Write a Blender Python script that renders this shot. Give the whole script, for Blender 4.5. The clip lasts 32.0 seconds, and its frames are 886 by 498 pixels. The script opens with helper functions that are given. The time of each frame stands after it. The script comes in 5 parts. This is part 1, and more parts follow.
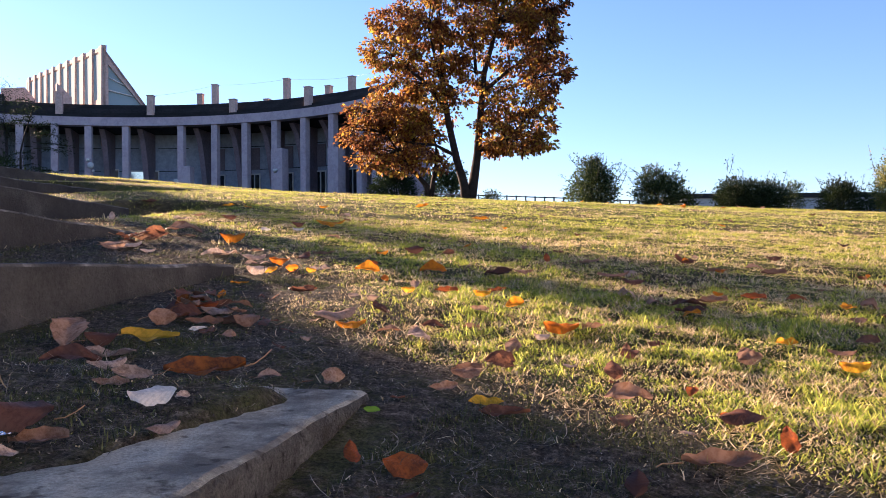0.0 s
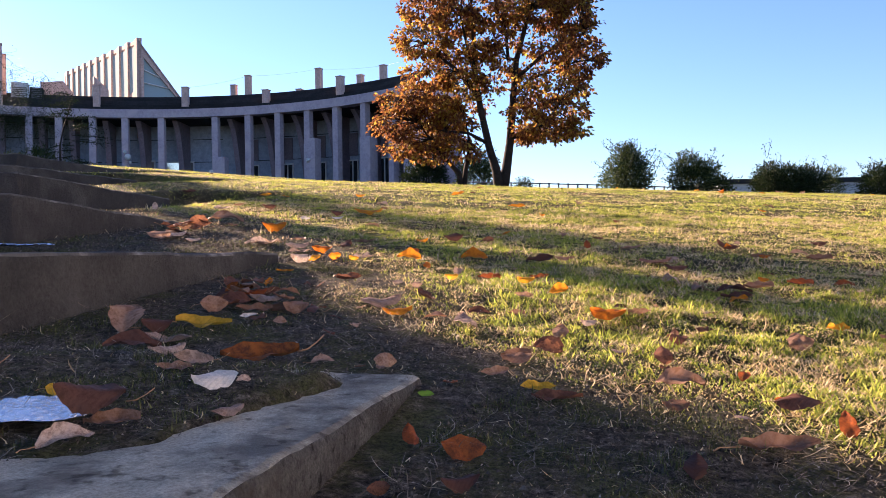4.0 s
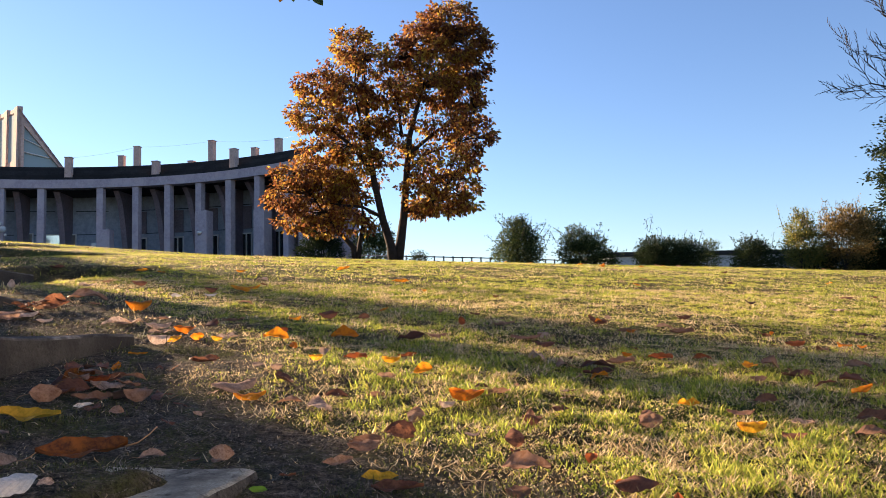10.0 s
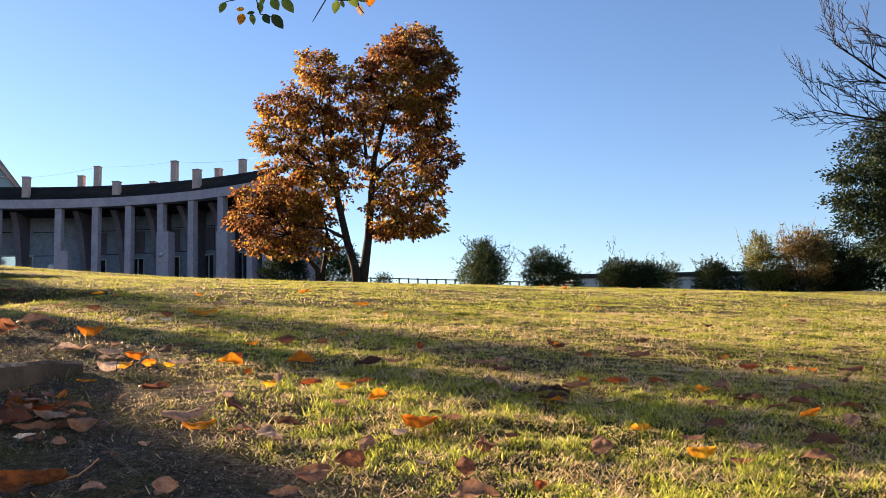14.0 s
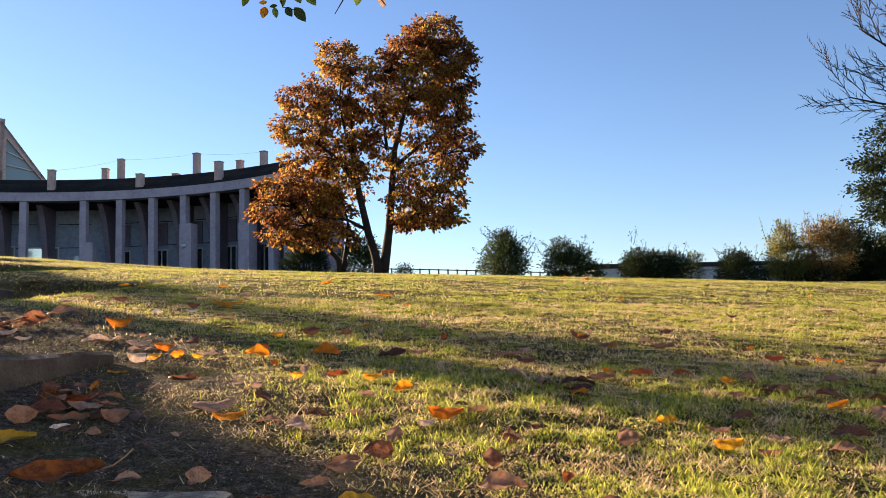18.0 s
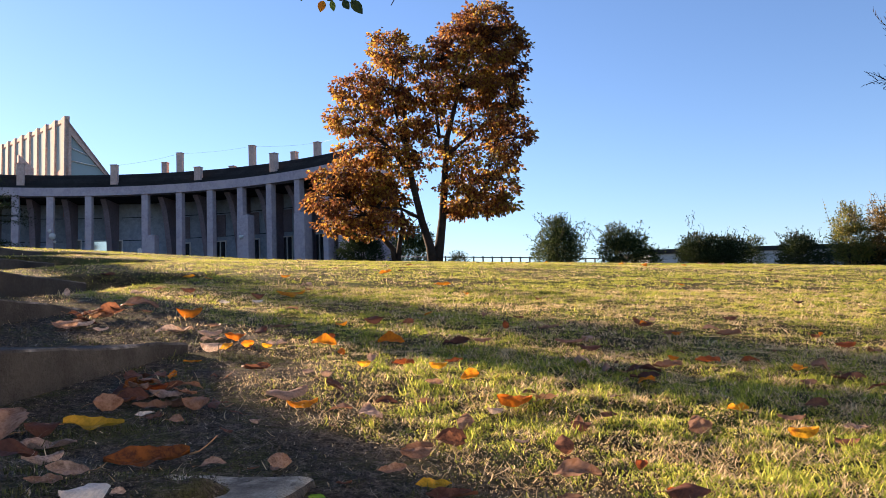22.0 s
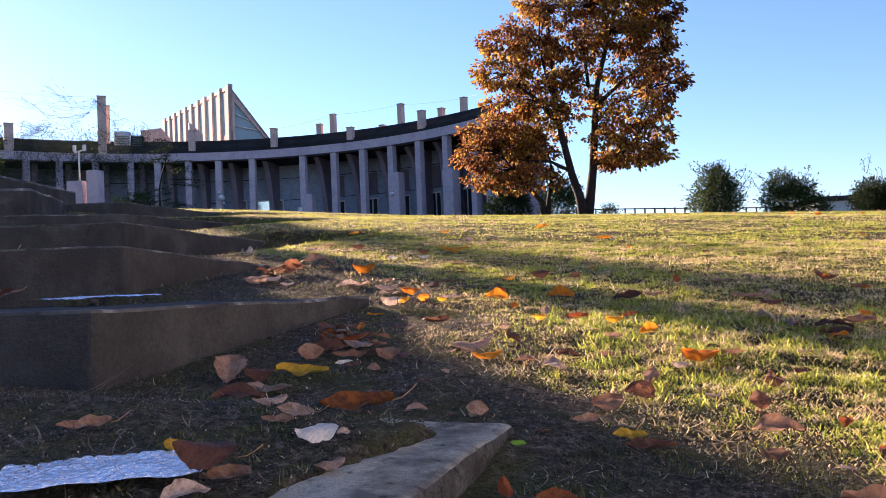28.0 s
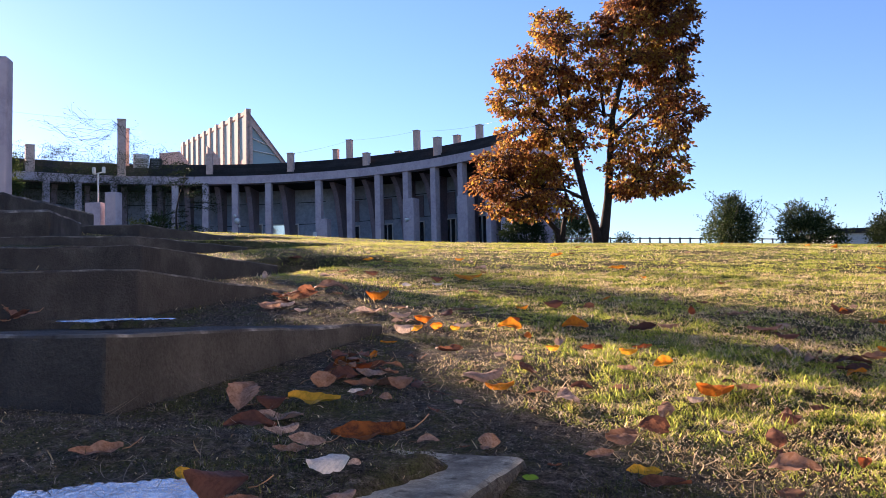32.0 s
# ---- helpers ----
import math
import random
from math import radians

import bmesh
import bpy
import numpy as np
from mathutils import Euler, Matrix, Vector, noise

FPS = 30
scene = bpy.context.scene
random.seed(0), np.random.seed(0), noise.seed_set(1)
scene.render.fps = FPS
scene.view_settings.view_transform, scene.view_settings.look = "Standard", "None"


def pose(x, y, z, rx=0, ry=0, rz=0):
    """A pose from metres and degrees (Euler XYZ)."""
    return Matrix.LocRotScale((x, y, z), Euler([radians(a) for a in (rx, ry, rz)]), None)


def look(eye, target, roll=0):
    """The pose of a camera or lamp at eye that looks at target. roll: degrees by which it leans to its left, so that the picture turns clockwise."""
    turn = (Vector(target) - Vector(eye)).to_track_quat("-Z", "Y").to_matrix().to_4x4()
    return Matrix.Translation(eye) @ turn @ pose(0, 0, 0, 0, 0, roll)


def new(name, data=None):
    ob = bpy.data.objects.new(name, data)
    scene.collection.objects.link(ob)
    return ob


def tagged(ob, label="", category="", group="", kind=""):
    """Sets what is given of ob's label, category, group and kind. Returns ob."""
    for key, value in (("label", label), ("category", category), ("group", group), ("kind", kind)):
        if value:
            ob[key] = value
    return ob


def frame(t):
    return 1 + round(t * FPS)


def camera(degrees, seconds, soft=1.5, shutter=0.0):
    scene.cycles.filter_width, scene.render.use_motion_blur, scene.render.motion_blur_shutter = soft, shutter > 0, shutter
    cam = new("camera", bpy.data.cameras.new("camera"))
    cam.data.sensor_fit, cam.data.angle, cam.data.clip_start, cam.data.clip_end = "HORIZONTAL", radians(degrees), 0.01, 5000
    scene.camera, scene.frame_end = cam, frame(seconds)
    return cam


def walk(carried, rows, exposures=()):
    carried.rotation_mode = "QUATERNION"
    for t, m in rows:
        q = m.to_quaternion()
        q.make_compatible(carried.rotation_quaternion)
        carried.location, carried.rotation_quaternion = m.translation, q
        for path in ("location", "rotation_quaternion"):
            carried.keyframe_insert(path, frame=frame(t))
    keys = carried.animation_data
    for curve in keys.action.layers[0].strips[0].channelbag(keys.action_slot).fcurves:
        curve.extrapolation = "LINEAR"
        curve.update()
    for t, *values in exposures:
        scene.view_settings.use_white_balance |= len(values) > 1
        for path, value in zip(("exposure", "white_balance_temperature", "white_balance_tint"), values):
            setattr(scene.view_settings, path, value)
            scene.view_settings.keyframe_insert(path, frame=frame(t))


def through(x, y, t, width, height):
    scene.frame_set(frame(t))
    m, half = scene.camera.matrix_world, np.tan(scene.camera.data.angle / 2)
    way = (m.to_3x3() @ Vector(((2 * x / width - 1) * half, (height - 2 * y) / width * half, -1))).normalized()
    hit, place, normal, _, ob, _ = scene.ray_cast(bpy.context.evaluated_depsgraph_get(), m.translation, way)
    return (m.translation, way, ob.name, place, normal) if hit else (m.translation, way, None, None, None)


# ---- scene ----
cam = camera(58.8, 32.0, soft=0.35)
# seconds, x, y, z in metres, turn about x, y and z in degrees
ROWS = [
    (0.0, 0.0000, -0.0000, 0.4200, 90.256, 0.430, 0.000),
    (0.5, -0.0037, -0.0017, 0.4189, 90.219, 0.454, 0.110),
    (1.0, -0.0051, -0.0018, 0.4189, 90.158, 0.449, 0.331),
    (1.5, -0.0083, -0.0031, 0.4177, 90.099, 0.501, 0.641),
    (2.0, -0.0165, -0.0059, 0.4194, 90.015, 0.598, 1.040),
    (2.5, -0.0285, -0.0101, 0.4186, 89.933, 0.685, 1.514),
    (3.0, -0.0334, -0.0097, 0.4163, 89.782, 0.758, 1.995),
    (3.5, -0.0388, -0.0133, 0.4166, 89.613, 0.793, 2.368),
    (5.5, -0.0205, -0.0073, 0.4151, 89.053, 0.807, 1.465),
    (6.0, -0.0099, -0.0027, 0.4176, 89.084, 0.801, 0.861),
    (6.5, -0.0010, 0.0028, 0.4156, 89.411, 0.799, 0.071),
    (7.0, 0.0101, 0.0049, 0.4186, 89.965, 0.810, -0.728),
    (7.5, 0.0226, 0.0080, 0.4211, 90.632, 0.792, -1.510),
    (8.0, 0.0363, 0.0152, 0.4188, 91.515, 0.829, -2.351),
    (8.5, 0.0466, 0.0165, 0.4242, 92.418, 0.970, -3.140),
    (9.0, 0.0590, 0.0202, 0.4286, 93.272, 1.095, -3.871),
    (9.5, 0.0638, 0.0220, 0.4307, 93.995, 1.242, -4.517),
    (10.0, 0.0723, 0.0207, 0.4335, 94.591, 1.386, -5.091),
    (10.5, 0.0759, 0.0209, 0.4326, 95.204, 1.473, -5.626),
    (11.0, 0.0826, 0.0197, 0.4420, 95.857, 1.657, -6.074),
    (11.5, 0.0871, 0.0189, 0.4449, 96.558, 1.767, -6.568),
    (12.0, 0.0911, 0.0187, 0.4483, 96.962, 1.775, -6.883),
    (12.5, 0.0964, 0.0191, 0.4484, 97.109, 1.739, -7.172),
    (13.0, 0.0995, 0.0219, 0.4465, 96.896, 1.635, -7.346),
    (13.5, 0.1036, 0.0207, 0.4471, 96.467, 1.606, -7.472),
    (14.0, 0.1051, 0.0176, 0.4442, 96.099, 1.561, -7.592),
    (14.5, 0.1044, 0.0161, 0.4437, 95.799, 1.552, -7.633),
    (16.5, 0.0949, 0.0101, 0.4477, 95.397, 1.644, -6.896),
    (17.0, 0.0949, 0.0104, 0.4482, 95.398, 1.645, -6.614),
    (17.5, 0.0917, 0.0091, 0.4481, 95.429, 1.640, -6.337),
    (18.0, 0.0897, 0.0088, 0.4491, 95.453, 1.608, -6.100),
    (18.5, 0.0875, 0.0083, 0.4488, 95.476, 1.641, -5.818),
    (19.0, 0.0828, 0.0063, 0.4493, 95.454, 1.720, -5.437),
    (19.5, 0.0760, 0.0043, 0.4512, 95.410, 1.781, -5.001),
    (20.0, 0.0684, 0.0002, 0.4546, 95.317, 1.828, -4.483),
    (20.5, 0.0638, -0.0036, 0.4539, 95.205, 1.906, -3.973),
    (21.0, 0.0599, -0.0045, 0.4538, 95.106, 1.937, -3.520),
    (21.5, 0.0575, -0.0078, 0.4567, 94.922, 1.998, -2.947),
    (22.0, 0.0506, -0.0100, 0.4549, 94.676, 2.040, -2.208),
    (22.5, 0.0363, -0.0180, 0.4544, 94.223, 2.121, -1.181),
    (23.0, 0.0239, -0.0263, 0.4541, 93.551, 2.203, 0.006),
    (23.5, 0.0141, -0.0318, 0.4506, 92.946, 2.234, 1.067),
    (24.0, 0.0091, -0.0367, 0.4512, 92.433, 2.283, 2.013),
    (24.5, 0.0041, -0.0405, 0.4529, 92.137, 2.296, 2.984),
    (25.0, -0.0032, -0.0466, 0.4561, 92.100, 2.363, 3.931),
    (25.5, -0.0168, -0.0529, 0.4576, 92.153, 2.442, 4.980),
    (26.0, -0.0247, -0.0540, 0.4606, 92.166, 2.436, 5.902),
    (26.5, -0.0297, -0.0586, 0.4621, 92.167, 2.406, 6.680),
    (28.5, -0.0395, -0.0564, 0.4609, 91.550, 2.424, 8.848),
    (29.0, -0.0382, -0.0558, 0.4608, 91.418, 2.409, 9.027),
    (29.5, -0.0375, -0.0553, 0.4604, 91.368, 2.417, 9.166),
    (30.0, -0.0375, -0.0561, 0.4616, 91.466, 2.419, 9.252),
    (30.5, -0.0370, -0.0560, 0.4616, 91.820, 2.245, 9.275),
    (31.0, -0.0361, -0.0550, 0.4618, 92.318, 2.018, 9.304),
    (31.5, -0.0369, -0.0573, 0.4660, 93.034, 1.740, 9.334),
    (32.0, -0.0395, -0.0593, 0.4707, 93.676, 1.488, 9.476),
]
walk(cam, [(t, pose(*row)) for t, *row in ROWS], [(0.0, 2.46, 6350, 30), (7.0, 2.48, 6350, 30), (11.0, 2.25, 7100, 21), (20.0, 2.22, 7050, 21), (25.0, 2.32, 6300, 29), (30.5, 2.48, 6300, 31), (32.0, 2.32, 6250, 30)])

# ---------------------------------------------------------------- light
SUN_AZ, SUN_EL = radians(48.0), radians(15.5)      # azimuth to the left of +y
SUN_WAY = Vector((-math.sin(SUN_AZ) * math.cos(SUN_EL), math.cos(SUN_AZ) * math.cos(SUN_EL), math.sin(SUN_EL)))
world = bpy.data.worlds.new("sky")
world.use_nodes = True
scene.world = world
wn = world.node_tree
sky = wn.nodes.new("ShaderNodeTexSky")
sky.sky_type, sky.sun_disc = "NISHITA", False
sky.sun_elevation, sky.sun_rotation = SUN_EL, -SUN_AZ
sky.air_density, sky.dust_density, sky.ozone_density = 1.0, 0.08, 4.6
wn.links.new(sky.outputs[0], wn.nodes["Background"].inputs[0])
wn.nodes["Background"].inputs[1].default_value = 0.049
sun_data = bpy.data.lights.new("sun", "SUN")
sun_data.energy, sun_data.angle, sun_data.color = 5.0, radians(0.53), (1.0, 0.80, 0.54)
sun = new("sun", sun_data)
sun.matrix_world = look(SUN_WAY * 200, (0, 0, 0))


# ---------------------------------------------------------------- material helpers
def nodes_of(name):
    m = bpy.data.materials.new(name)
    m.use_nodes = True
    nt = m.node_tree
    return m, nt, nt.nodes["Principled BSDF"]


def ramp(nt, fac, stops, interpolation="LINEAR"):
    r = nt.nodes.new("ShaderNodeValToRGB")
    r.color_ramp.interpolation = interpolation
    while len(r.color_ramp.elements) < len(stops):
        r.color_ramp.elements.new(0.5)
    for e, (p, c) in zip(r.color_ramp.elements, stops):
        e.position, e.color = p, (*c, 1)
    nt.links.new(fac, r.inputs[0])
    return r.outputs[0]


def noise_node(nt, scale, detail=4, rough=0.6, vec=None):
    n = nt.nodes.new("ShaderNodeTexNoise")
    n.inputs["Scale"].default_value, n.inputs["Detail"].default_value, n.inputs["Roughness"].default_value = scale, detail, rough
    nt.links.new(vec or nt.nodes.new("ShaderNodeNewGeometry").outputs["Position"], n.inputs["Vector"])
    return n.outputs[0]


def mixed(nt, a, b, fac, kind="MIX"):
    m = nt.nodes.new("ShaderNodeMix")
    m.data_type, m.blend_type = "RGBA", kind
    for v, s in ((fac, m.inputs[0]), (a, m.inputs[6]), (b, m.inputs[7])):
        if isinstance(v, (int, float)):
            s.default_value = v
        elif isinstance(v, tuple):
            s.default_value = (*v, 1)
        else:
            nt.links.new(v, s)
    return m.outputs[2]


def bumped(nt, bsdf, height, strength, distance):
    b = nt.nodes.new("ShaderNodeBump")
    b.inputs["Strength"].default_value, b.inputs["Distance"].default_value = strength, distance
    nt.links.new(height, b.inputs["Height"])
    nt.links.new(b.outputs[0], bsdf.inputs["Normal"])


def surface(name, stops, scale, rough, grain=8.0, bump=0.3, depth=0.01, metal=0.0, stain=None, stain_scale=1.0, vary=0.0, speck=0.62):
    """A mottled opaque surface: colours over a coarse noise, grain, an optional stain with its own scale."""
    m, nt, b = nodes_of(name)
    coarse = noise_node(nt, scale, 6)
    fine = noise_node(nt, scale * grain, 4, 0.7)
    col = ramp(nt, coarse, stops)
    col = mixed(nt, col, ramp(nt, fine, [(0.3, (speck,) * 3), (0.68, (1.0, 1.0, 1.0))]), 0.85, "MULTIPLY")
    if stain:
        col = mixed(nt, col, stain, ramp(nt, noise_node(nt, stain_scale, 5, 0.65), [(0.48, (0, 0, 0)), (0.62, (1, 1, 1))]))
    if speck < 0.5:
        pits = ramp(nt, noise_node(nt, scale * 4.0, 3, 0.5), [(0.30, (0.35, 0.33, 0.31)), (0.40, (1.0, 1.0, 1.0)), (0.66, (1.0, 1.0, 1.0)), (0.76, (1.35, 1.32, 1.27))])
        col = mixed(nt, col, pits, 0.8, "MULTIPLY")
    if vary:
        info = nt.nodes.new("ShaderNodeObjectInfo").outputs["Random"]
        col = mixed(nt, col, ramp(nt, info, [(0, (1 - vary,) * 3), (1, (1, 1, 1))]), 1.0, "MULTIPLY")
    nt.links.new(col, b.inputs["Base Color"])
    b.inputs["Roughness"].default_value, b.inputs["Metallic"].default_value = rough, metal
    b.inputs["Specular IOR Level"].default_value = 0.5 if metal else 0.2
    bumped(nt, b, fine, bump, depth)
    return m


def leafy(name, stops, through=0.45, per="island", rough=0.6, spots=None, drift=0.0, veins=False):
    """Thin leaf: diffuse, a little gloss and light coming through; the colour varies from leaf to leaf."""
    m, nt, b = nodes_of(name)
    if per == "island":
        rnd = nt.nodes.new("ShaderNodeNewGeometry").outputs["Random Per Island"]
    else:
        rnd = nt.nodes.new("ShaderNodeObjectInfo").outputs["Random"]
    if drift:
        wide = nt.nodes.new("ShaderNodeMath")
        wide.operation, wide.inputs[2].default_value = "MULTIPLY_ADD", -0.28 * drift
        nt.links.new(noise_node(nt, 0.7, 2), wide.inputs[0])
        wide.inputs[1].default_value = 0.95 * drift
        half = nt.nodes.new("ShaderNodeMath")
        half.operation, half.inputs[1].default_value = "MULTIPLY_ADD", 0.6
        nt.links.new(rnd, half.inputs[0])
        nt.links.new(wide.outputs[0], half.inputs[2])
        rnd = half.outputs[0]
    col = ramp(nt, rnd, stops)
    if spots:
        geo = nt.nodes.new("ShaderNodeTexCoord").outputs["Object"]
        col = mixed(nt, col, spots, ramp(nt, noise_node(nt, 4.5, 8, 0.8, geo), [(0.44, (0, 0, 0)), (0.62, (0.9, 0.9, 0.9))]))
    if veins:
        xyz = nt.nodes.new("ShaderNodeSeparateXYZ")
        nt.links.new(nt.nodes.new("ShaderNodeTexCoord").outputs["Object"], xyz.inputs[0])

        def math_node(kind, a, b_, c=0.0):
            n = nt.nodes.new("ShaderNodeMath")
            n.operation = kind
            for v, s in zip((a, b_, c), n.inputs):
                if isinstance(v, float):
                    s.default_value = v
                else:
                    nt.links.new(v, s)
            return n.outputs[0]

        across = math_node("ABSOLUTE", xyz.outputs[0], 0.0)
        rib = math_node("SINE", math_node("MULTIPLY", math_node("MULTIPLY_ADD", across, -0.85, xyz.outputs[1]), 50.0), 0.0)
        line = math_node("MAXIMUM", math_node("POWER", math_node("MULTIPLY_ADD", rib, 0.5, 0.5), 3.0), math_node("LESS_THAN", across, 0.012))
        col = mixed(nt, col, ramp(nt, line, [(0.0, (1.0, 1.0, 1.0)), (1.0, (0.92, 0.90, 0.88))]), 1.0, "MULTIPLY")
        bumped(nt, b, line, 0.15, 0.006)
    b.inputs["Roughness"].default_value = rough
    b.inputs["Specular IOR Level"].default_value = 0.12
    nt.links.new(col, b.inputs["Base Color"])
    t = nt.nodes.new("ShaderNodeBsdfTranslucent")
    nt.links.new(col, t.inputs[0])
    mix = nt.nodes.new("ShaderNodeMixShader")
    mix.inputs[0].default_value = through
    nt.links.new(b.outputs[0], mix.inputs[1])
    nt.links.new(t.outputs[0], mix.inputs[2])
    nt.links.new(mix.outputs[0], nt.nodes["Material Output"].inputs[0])
    return m


def plain(name, colour, rough=0.5, metal=0.0):
    m, nt, b = nodes_of(name)
    b.inputs["Base Color"].default_value = (*colour, 1)
    b.inputs["Roughness"].default_value, b.inputs["Metallic"].default_value = rough, metal
    return m


def glassy(name, tint, rough=0.08):
    """Window glass: a dark reflecting pane."""
    m, nt, b = nodes_of(name)
    b.inputs["Base Color"].default_value = (*tint, 1)
    b.inputs["Roughness"].default_value = rough
    b.inputs["IOR"].default_value = 1.6
    b.inputs["Transmission Weight"].default_value = 0.3
    return m


# ---------------------------------------------------------------- mesh helpers
def data_of(name, verts, faces, material, smooth=False):
    me = bpy.data.meshes.new(name)
    me.from_pydata([tuple(v) for v in verts], [], [tuple(f) for f in faces])
    me.materials.append(material)
    if smooth:
        me.shade_smooth()
    me.update()
    return me


def tri_data(name, verts, tris, material, smooth=False):
    """A large mesh from arrays of places and triangles."""
    me = bpy.data.meshes.new(name)
    verts, tris = np.ascontiguousarray(verts, np.float32), np.ascontiguousarray(tris, np.int32)
    me.vertices.add(len(verts))
    me.vertices.foreach_set("co", verts.ravel())
    me.loops.add(tris.size)
    me.loops.foreach_set("vertex_index", tris.ravel())
    me.polygons.add(len(tris))
    me.polygons.foreach_set("loop_start", np.arange(0, tris.size, 3, dtype=np.int32))
    me.update(calc_edges=True)
    me.materials.append(material)
    if smooth:
        me.shade_smooth()
    return me


def bm_data(name, bm, material, smooth=False):
    me = bpy.data.meshes.new(name)
    bm.to_mesh(me)
    bm.free()
    me.materials.append(material)
    if smooth:
        me.shade_smooth()
    return me


def part(name, data, parent=None, label="", m=None):
    ob = new(name, data)
    if parent:
        ob.parent = parent
    if m is not None:
        ob.matrix_basis = m
    if label:
        ob["label"] = label
    return ob


def thing(name, label, category, group="", kind="", data=None, m=None):
    ob = new(name, data)
    if m is not None:
        ob.matrix_basis = m
    return tagged(ob, label, category, group, kind)


def box_bm(x0, x1, y0, y1, z0, z1, bevel=0.0, bm=None):
    bm = bm or bmesh.new()
    made = bmesh.ops.create_cube(bm, size=1.0, matrix=Matrix.LocRotScale(((x0 + x1) / 2, (y0 + y1) / 2, (z0 + z1) / 2), None, (x1 - x0, y1 - y0, z1 - z0)))
    if bevel:
        edges = {e for v in made["verts"] for e in v.link_edges}
        bmesh.ops.bevel(bm, geom=list(edges), offset=bevel, segments=2, profile=0.5, affect="EDGES")
    return bm


def tube(points, radii, sides=6):
    """Rings along a line of points: places and quads."""
    verts, faces = [], []
    pts = [Vector(p) for p in points]
    for i, p in enumerate(pts):
        way = (pts[min(i + 1, len(pts) - 1)] - pts[max(i - 1, 0)]).normalized()
        side = way.cross(Vector((0.13, 0.31, 0.94))).normalized()
        up = side.cross(way)
        for k in range(sides):
            a = 2 * math.pi * k / sides
            verts.append(p + radii[i] * (math.cos(a) * side + math.sin(a) * up))
    for i in range(len(pts) - 1):
        for k in range(sides):
            a, b = i * sides + k, i * sides + (k + 1) % sides
            faces.append((a, b, b + sides, a + sides))
    faces.append(tuple(range(sides))[::-1])
    faces.append(tuple((len(pts) - 1) * sides + k for k in range(sides)))
    return verts, faces


def tubes_data(name, lines, material, sides=5, smooth=True):
    verts, faces = [], []
    for points, radii in lines:
        v, f = tube(points, radii, sides)
        n = len(verts)
        verts += v
        faces += [tuple(i + n for i in q) for q in f]
    return data_of(name, verts, faces, material, smooth)


def smooth01(v, a, b):
    s = np.clip((np.asarray(v, float) - a) / (b - a), 0, 1)
    return s * s * (3 - 2 * s)


# ---------------------------------------------------------------- lie of the land
_ys = np.linspace(-80, 80, 16001)
_slope = 0.118 - 0.049 * smooth01(_ys, 7, 12) - 0.069 * smooth01(_ys, 26, 36)
_rise = np.cumsum(_slope) * (_ys[1] - _ys[0])
_rise -= np.interp(0, _ys, _rise)


# concrete steps: corner, length of the side face, direction of the front face
STEP_PLAN = [(-1.18, 1.72, 1.38, -0.98, 0.10), (-2.0, 3.25, 1.3, -0.93, -0.36), (-3.12, 5.2, 1.6, -0.93, -0.33), (-4.34, 7.2, 1.7, -0.92, -0.36), (-5.39, 9.0, 1.8, -0.98, -0.12)]


def step_place(x, y, cx, cy, fx, fy):
    """How far a place lies along a step's side face and its front face, from their corner."""
    px, py = np.asarray(x, float) - cx, np.asarray(y, float) - cy
    cross = 0.27 * fy - 0.963 * fx
    return (px * fy - py * fx) / cross, (0.27 * py - 0.963 * px) / cross


def ground_z(x, y):
    """Height of the ground: a lawn rising away from the camera, flat past its crest, falling gently to +x."""
    x, y = np.asarray(x, float), np.asarray(y, float)
    xe = 14 * np.tanh(x / 14)
    left = -0.05 * xe * (1 - 0.6 * smooth01(y, 13, 26)) + 0.05 * np.maximum(0, -xe - 2.8) * (1 - smooth01(y, 13, 26))
    right = -0.042 * xe - 0.035 * np.maximum(0, xe - 6.0)
    z = np.interp(y, _ys, _rise) - 0.055 + np.where(xe < 0, left, right)
    rag = 0.03 * (lawn_noise(x, y, 6.0) - 0.5) + 0.025 * (lawn_noise(x, y, 23.0) - 0.5) + 0.02 * (lawn_noise(x, y, 47.0) - 0.5)
    soil = smooth01(-0.265 - 0.406 * (1.42 - y) - x + rag, 0.0, 0.06) * (1 - smooth01(y, 1.42, 1.54) * smooth01(x, -0.62, -0.5)) * (1 - smooth01(y, 1.38, 1.75)) * smooth01(y, -1.0, 0.4)
    for cx, cy, side, fx, fy in STEP_PLAN:
        a, b = step_place(x, y, cx, cy, fx, fy)
        z = z - 0.45 * smooth01(a, 0.05, 0.2) * (1 - smooth01(a, side - 0.2, side - 0.02)) * smooth01(b, 0.05, 0.2) * (1 - smooth01(b, 4.2, 4.4))
    for cx, cy, side, fx, fy in STEP_PLAN[2:]:
        a, b = step_place(x, y, cx, cy, fx, fy)
        z = z - 0.27 * smooth01(b, -1.2, -0.5) * (1 - smooth01(b, 0.1, 0.3)) * smooth01(a, -0.7, 0.0) * (1 - smooth01(a, side - 0.1, side + 0.6))
    far_ = np.hypot(x, y)
    turf = 1 - 0.7 * smooth01(1.7 - 0.7 * x - 0.71 * y, 0, 0.5)
    lumps = 0.022 * (lawn_noise(x, y, 3.1) - 0.5) + 0.016 * (lawn_noise(x, y + 4, 8.0) - 0.5) * turf + 0.014 * (lawn_noise(x, y, 19.0) - 0.5) * turf
    z = z + lumps * np.exp(-(far_ / 14) ** 2) * (1 - 0.6 * smooth01(-x - y * 0.15, 0.0, 0.6)) + 0.03 * (lawn_noise(x + 9, y, 0.9) - 0.5) * smooth01(far_, 4, 8)
    return z + 0.062 * soil


def gz(x, y):
    return float(ground_z(x, y))


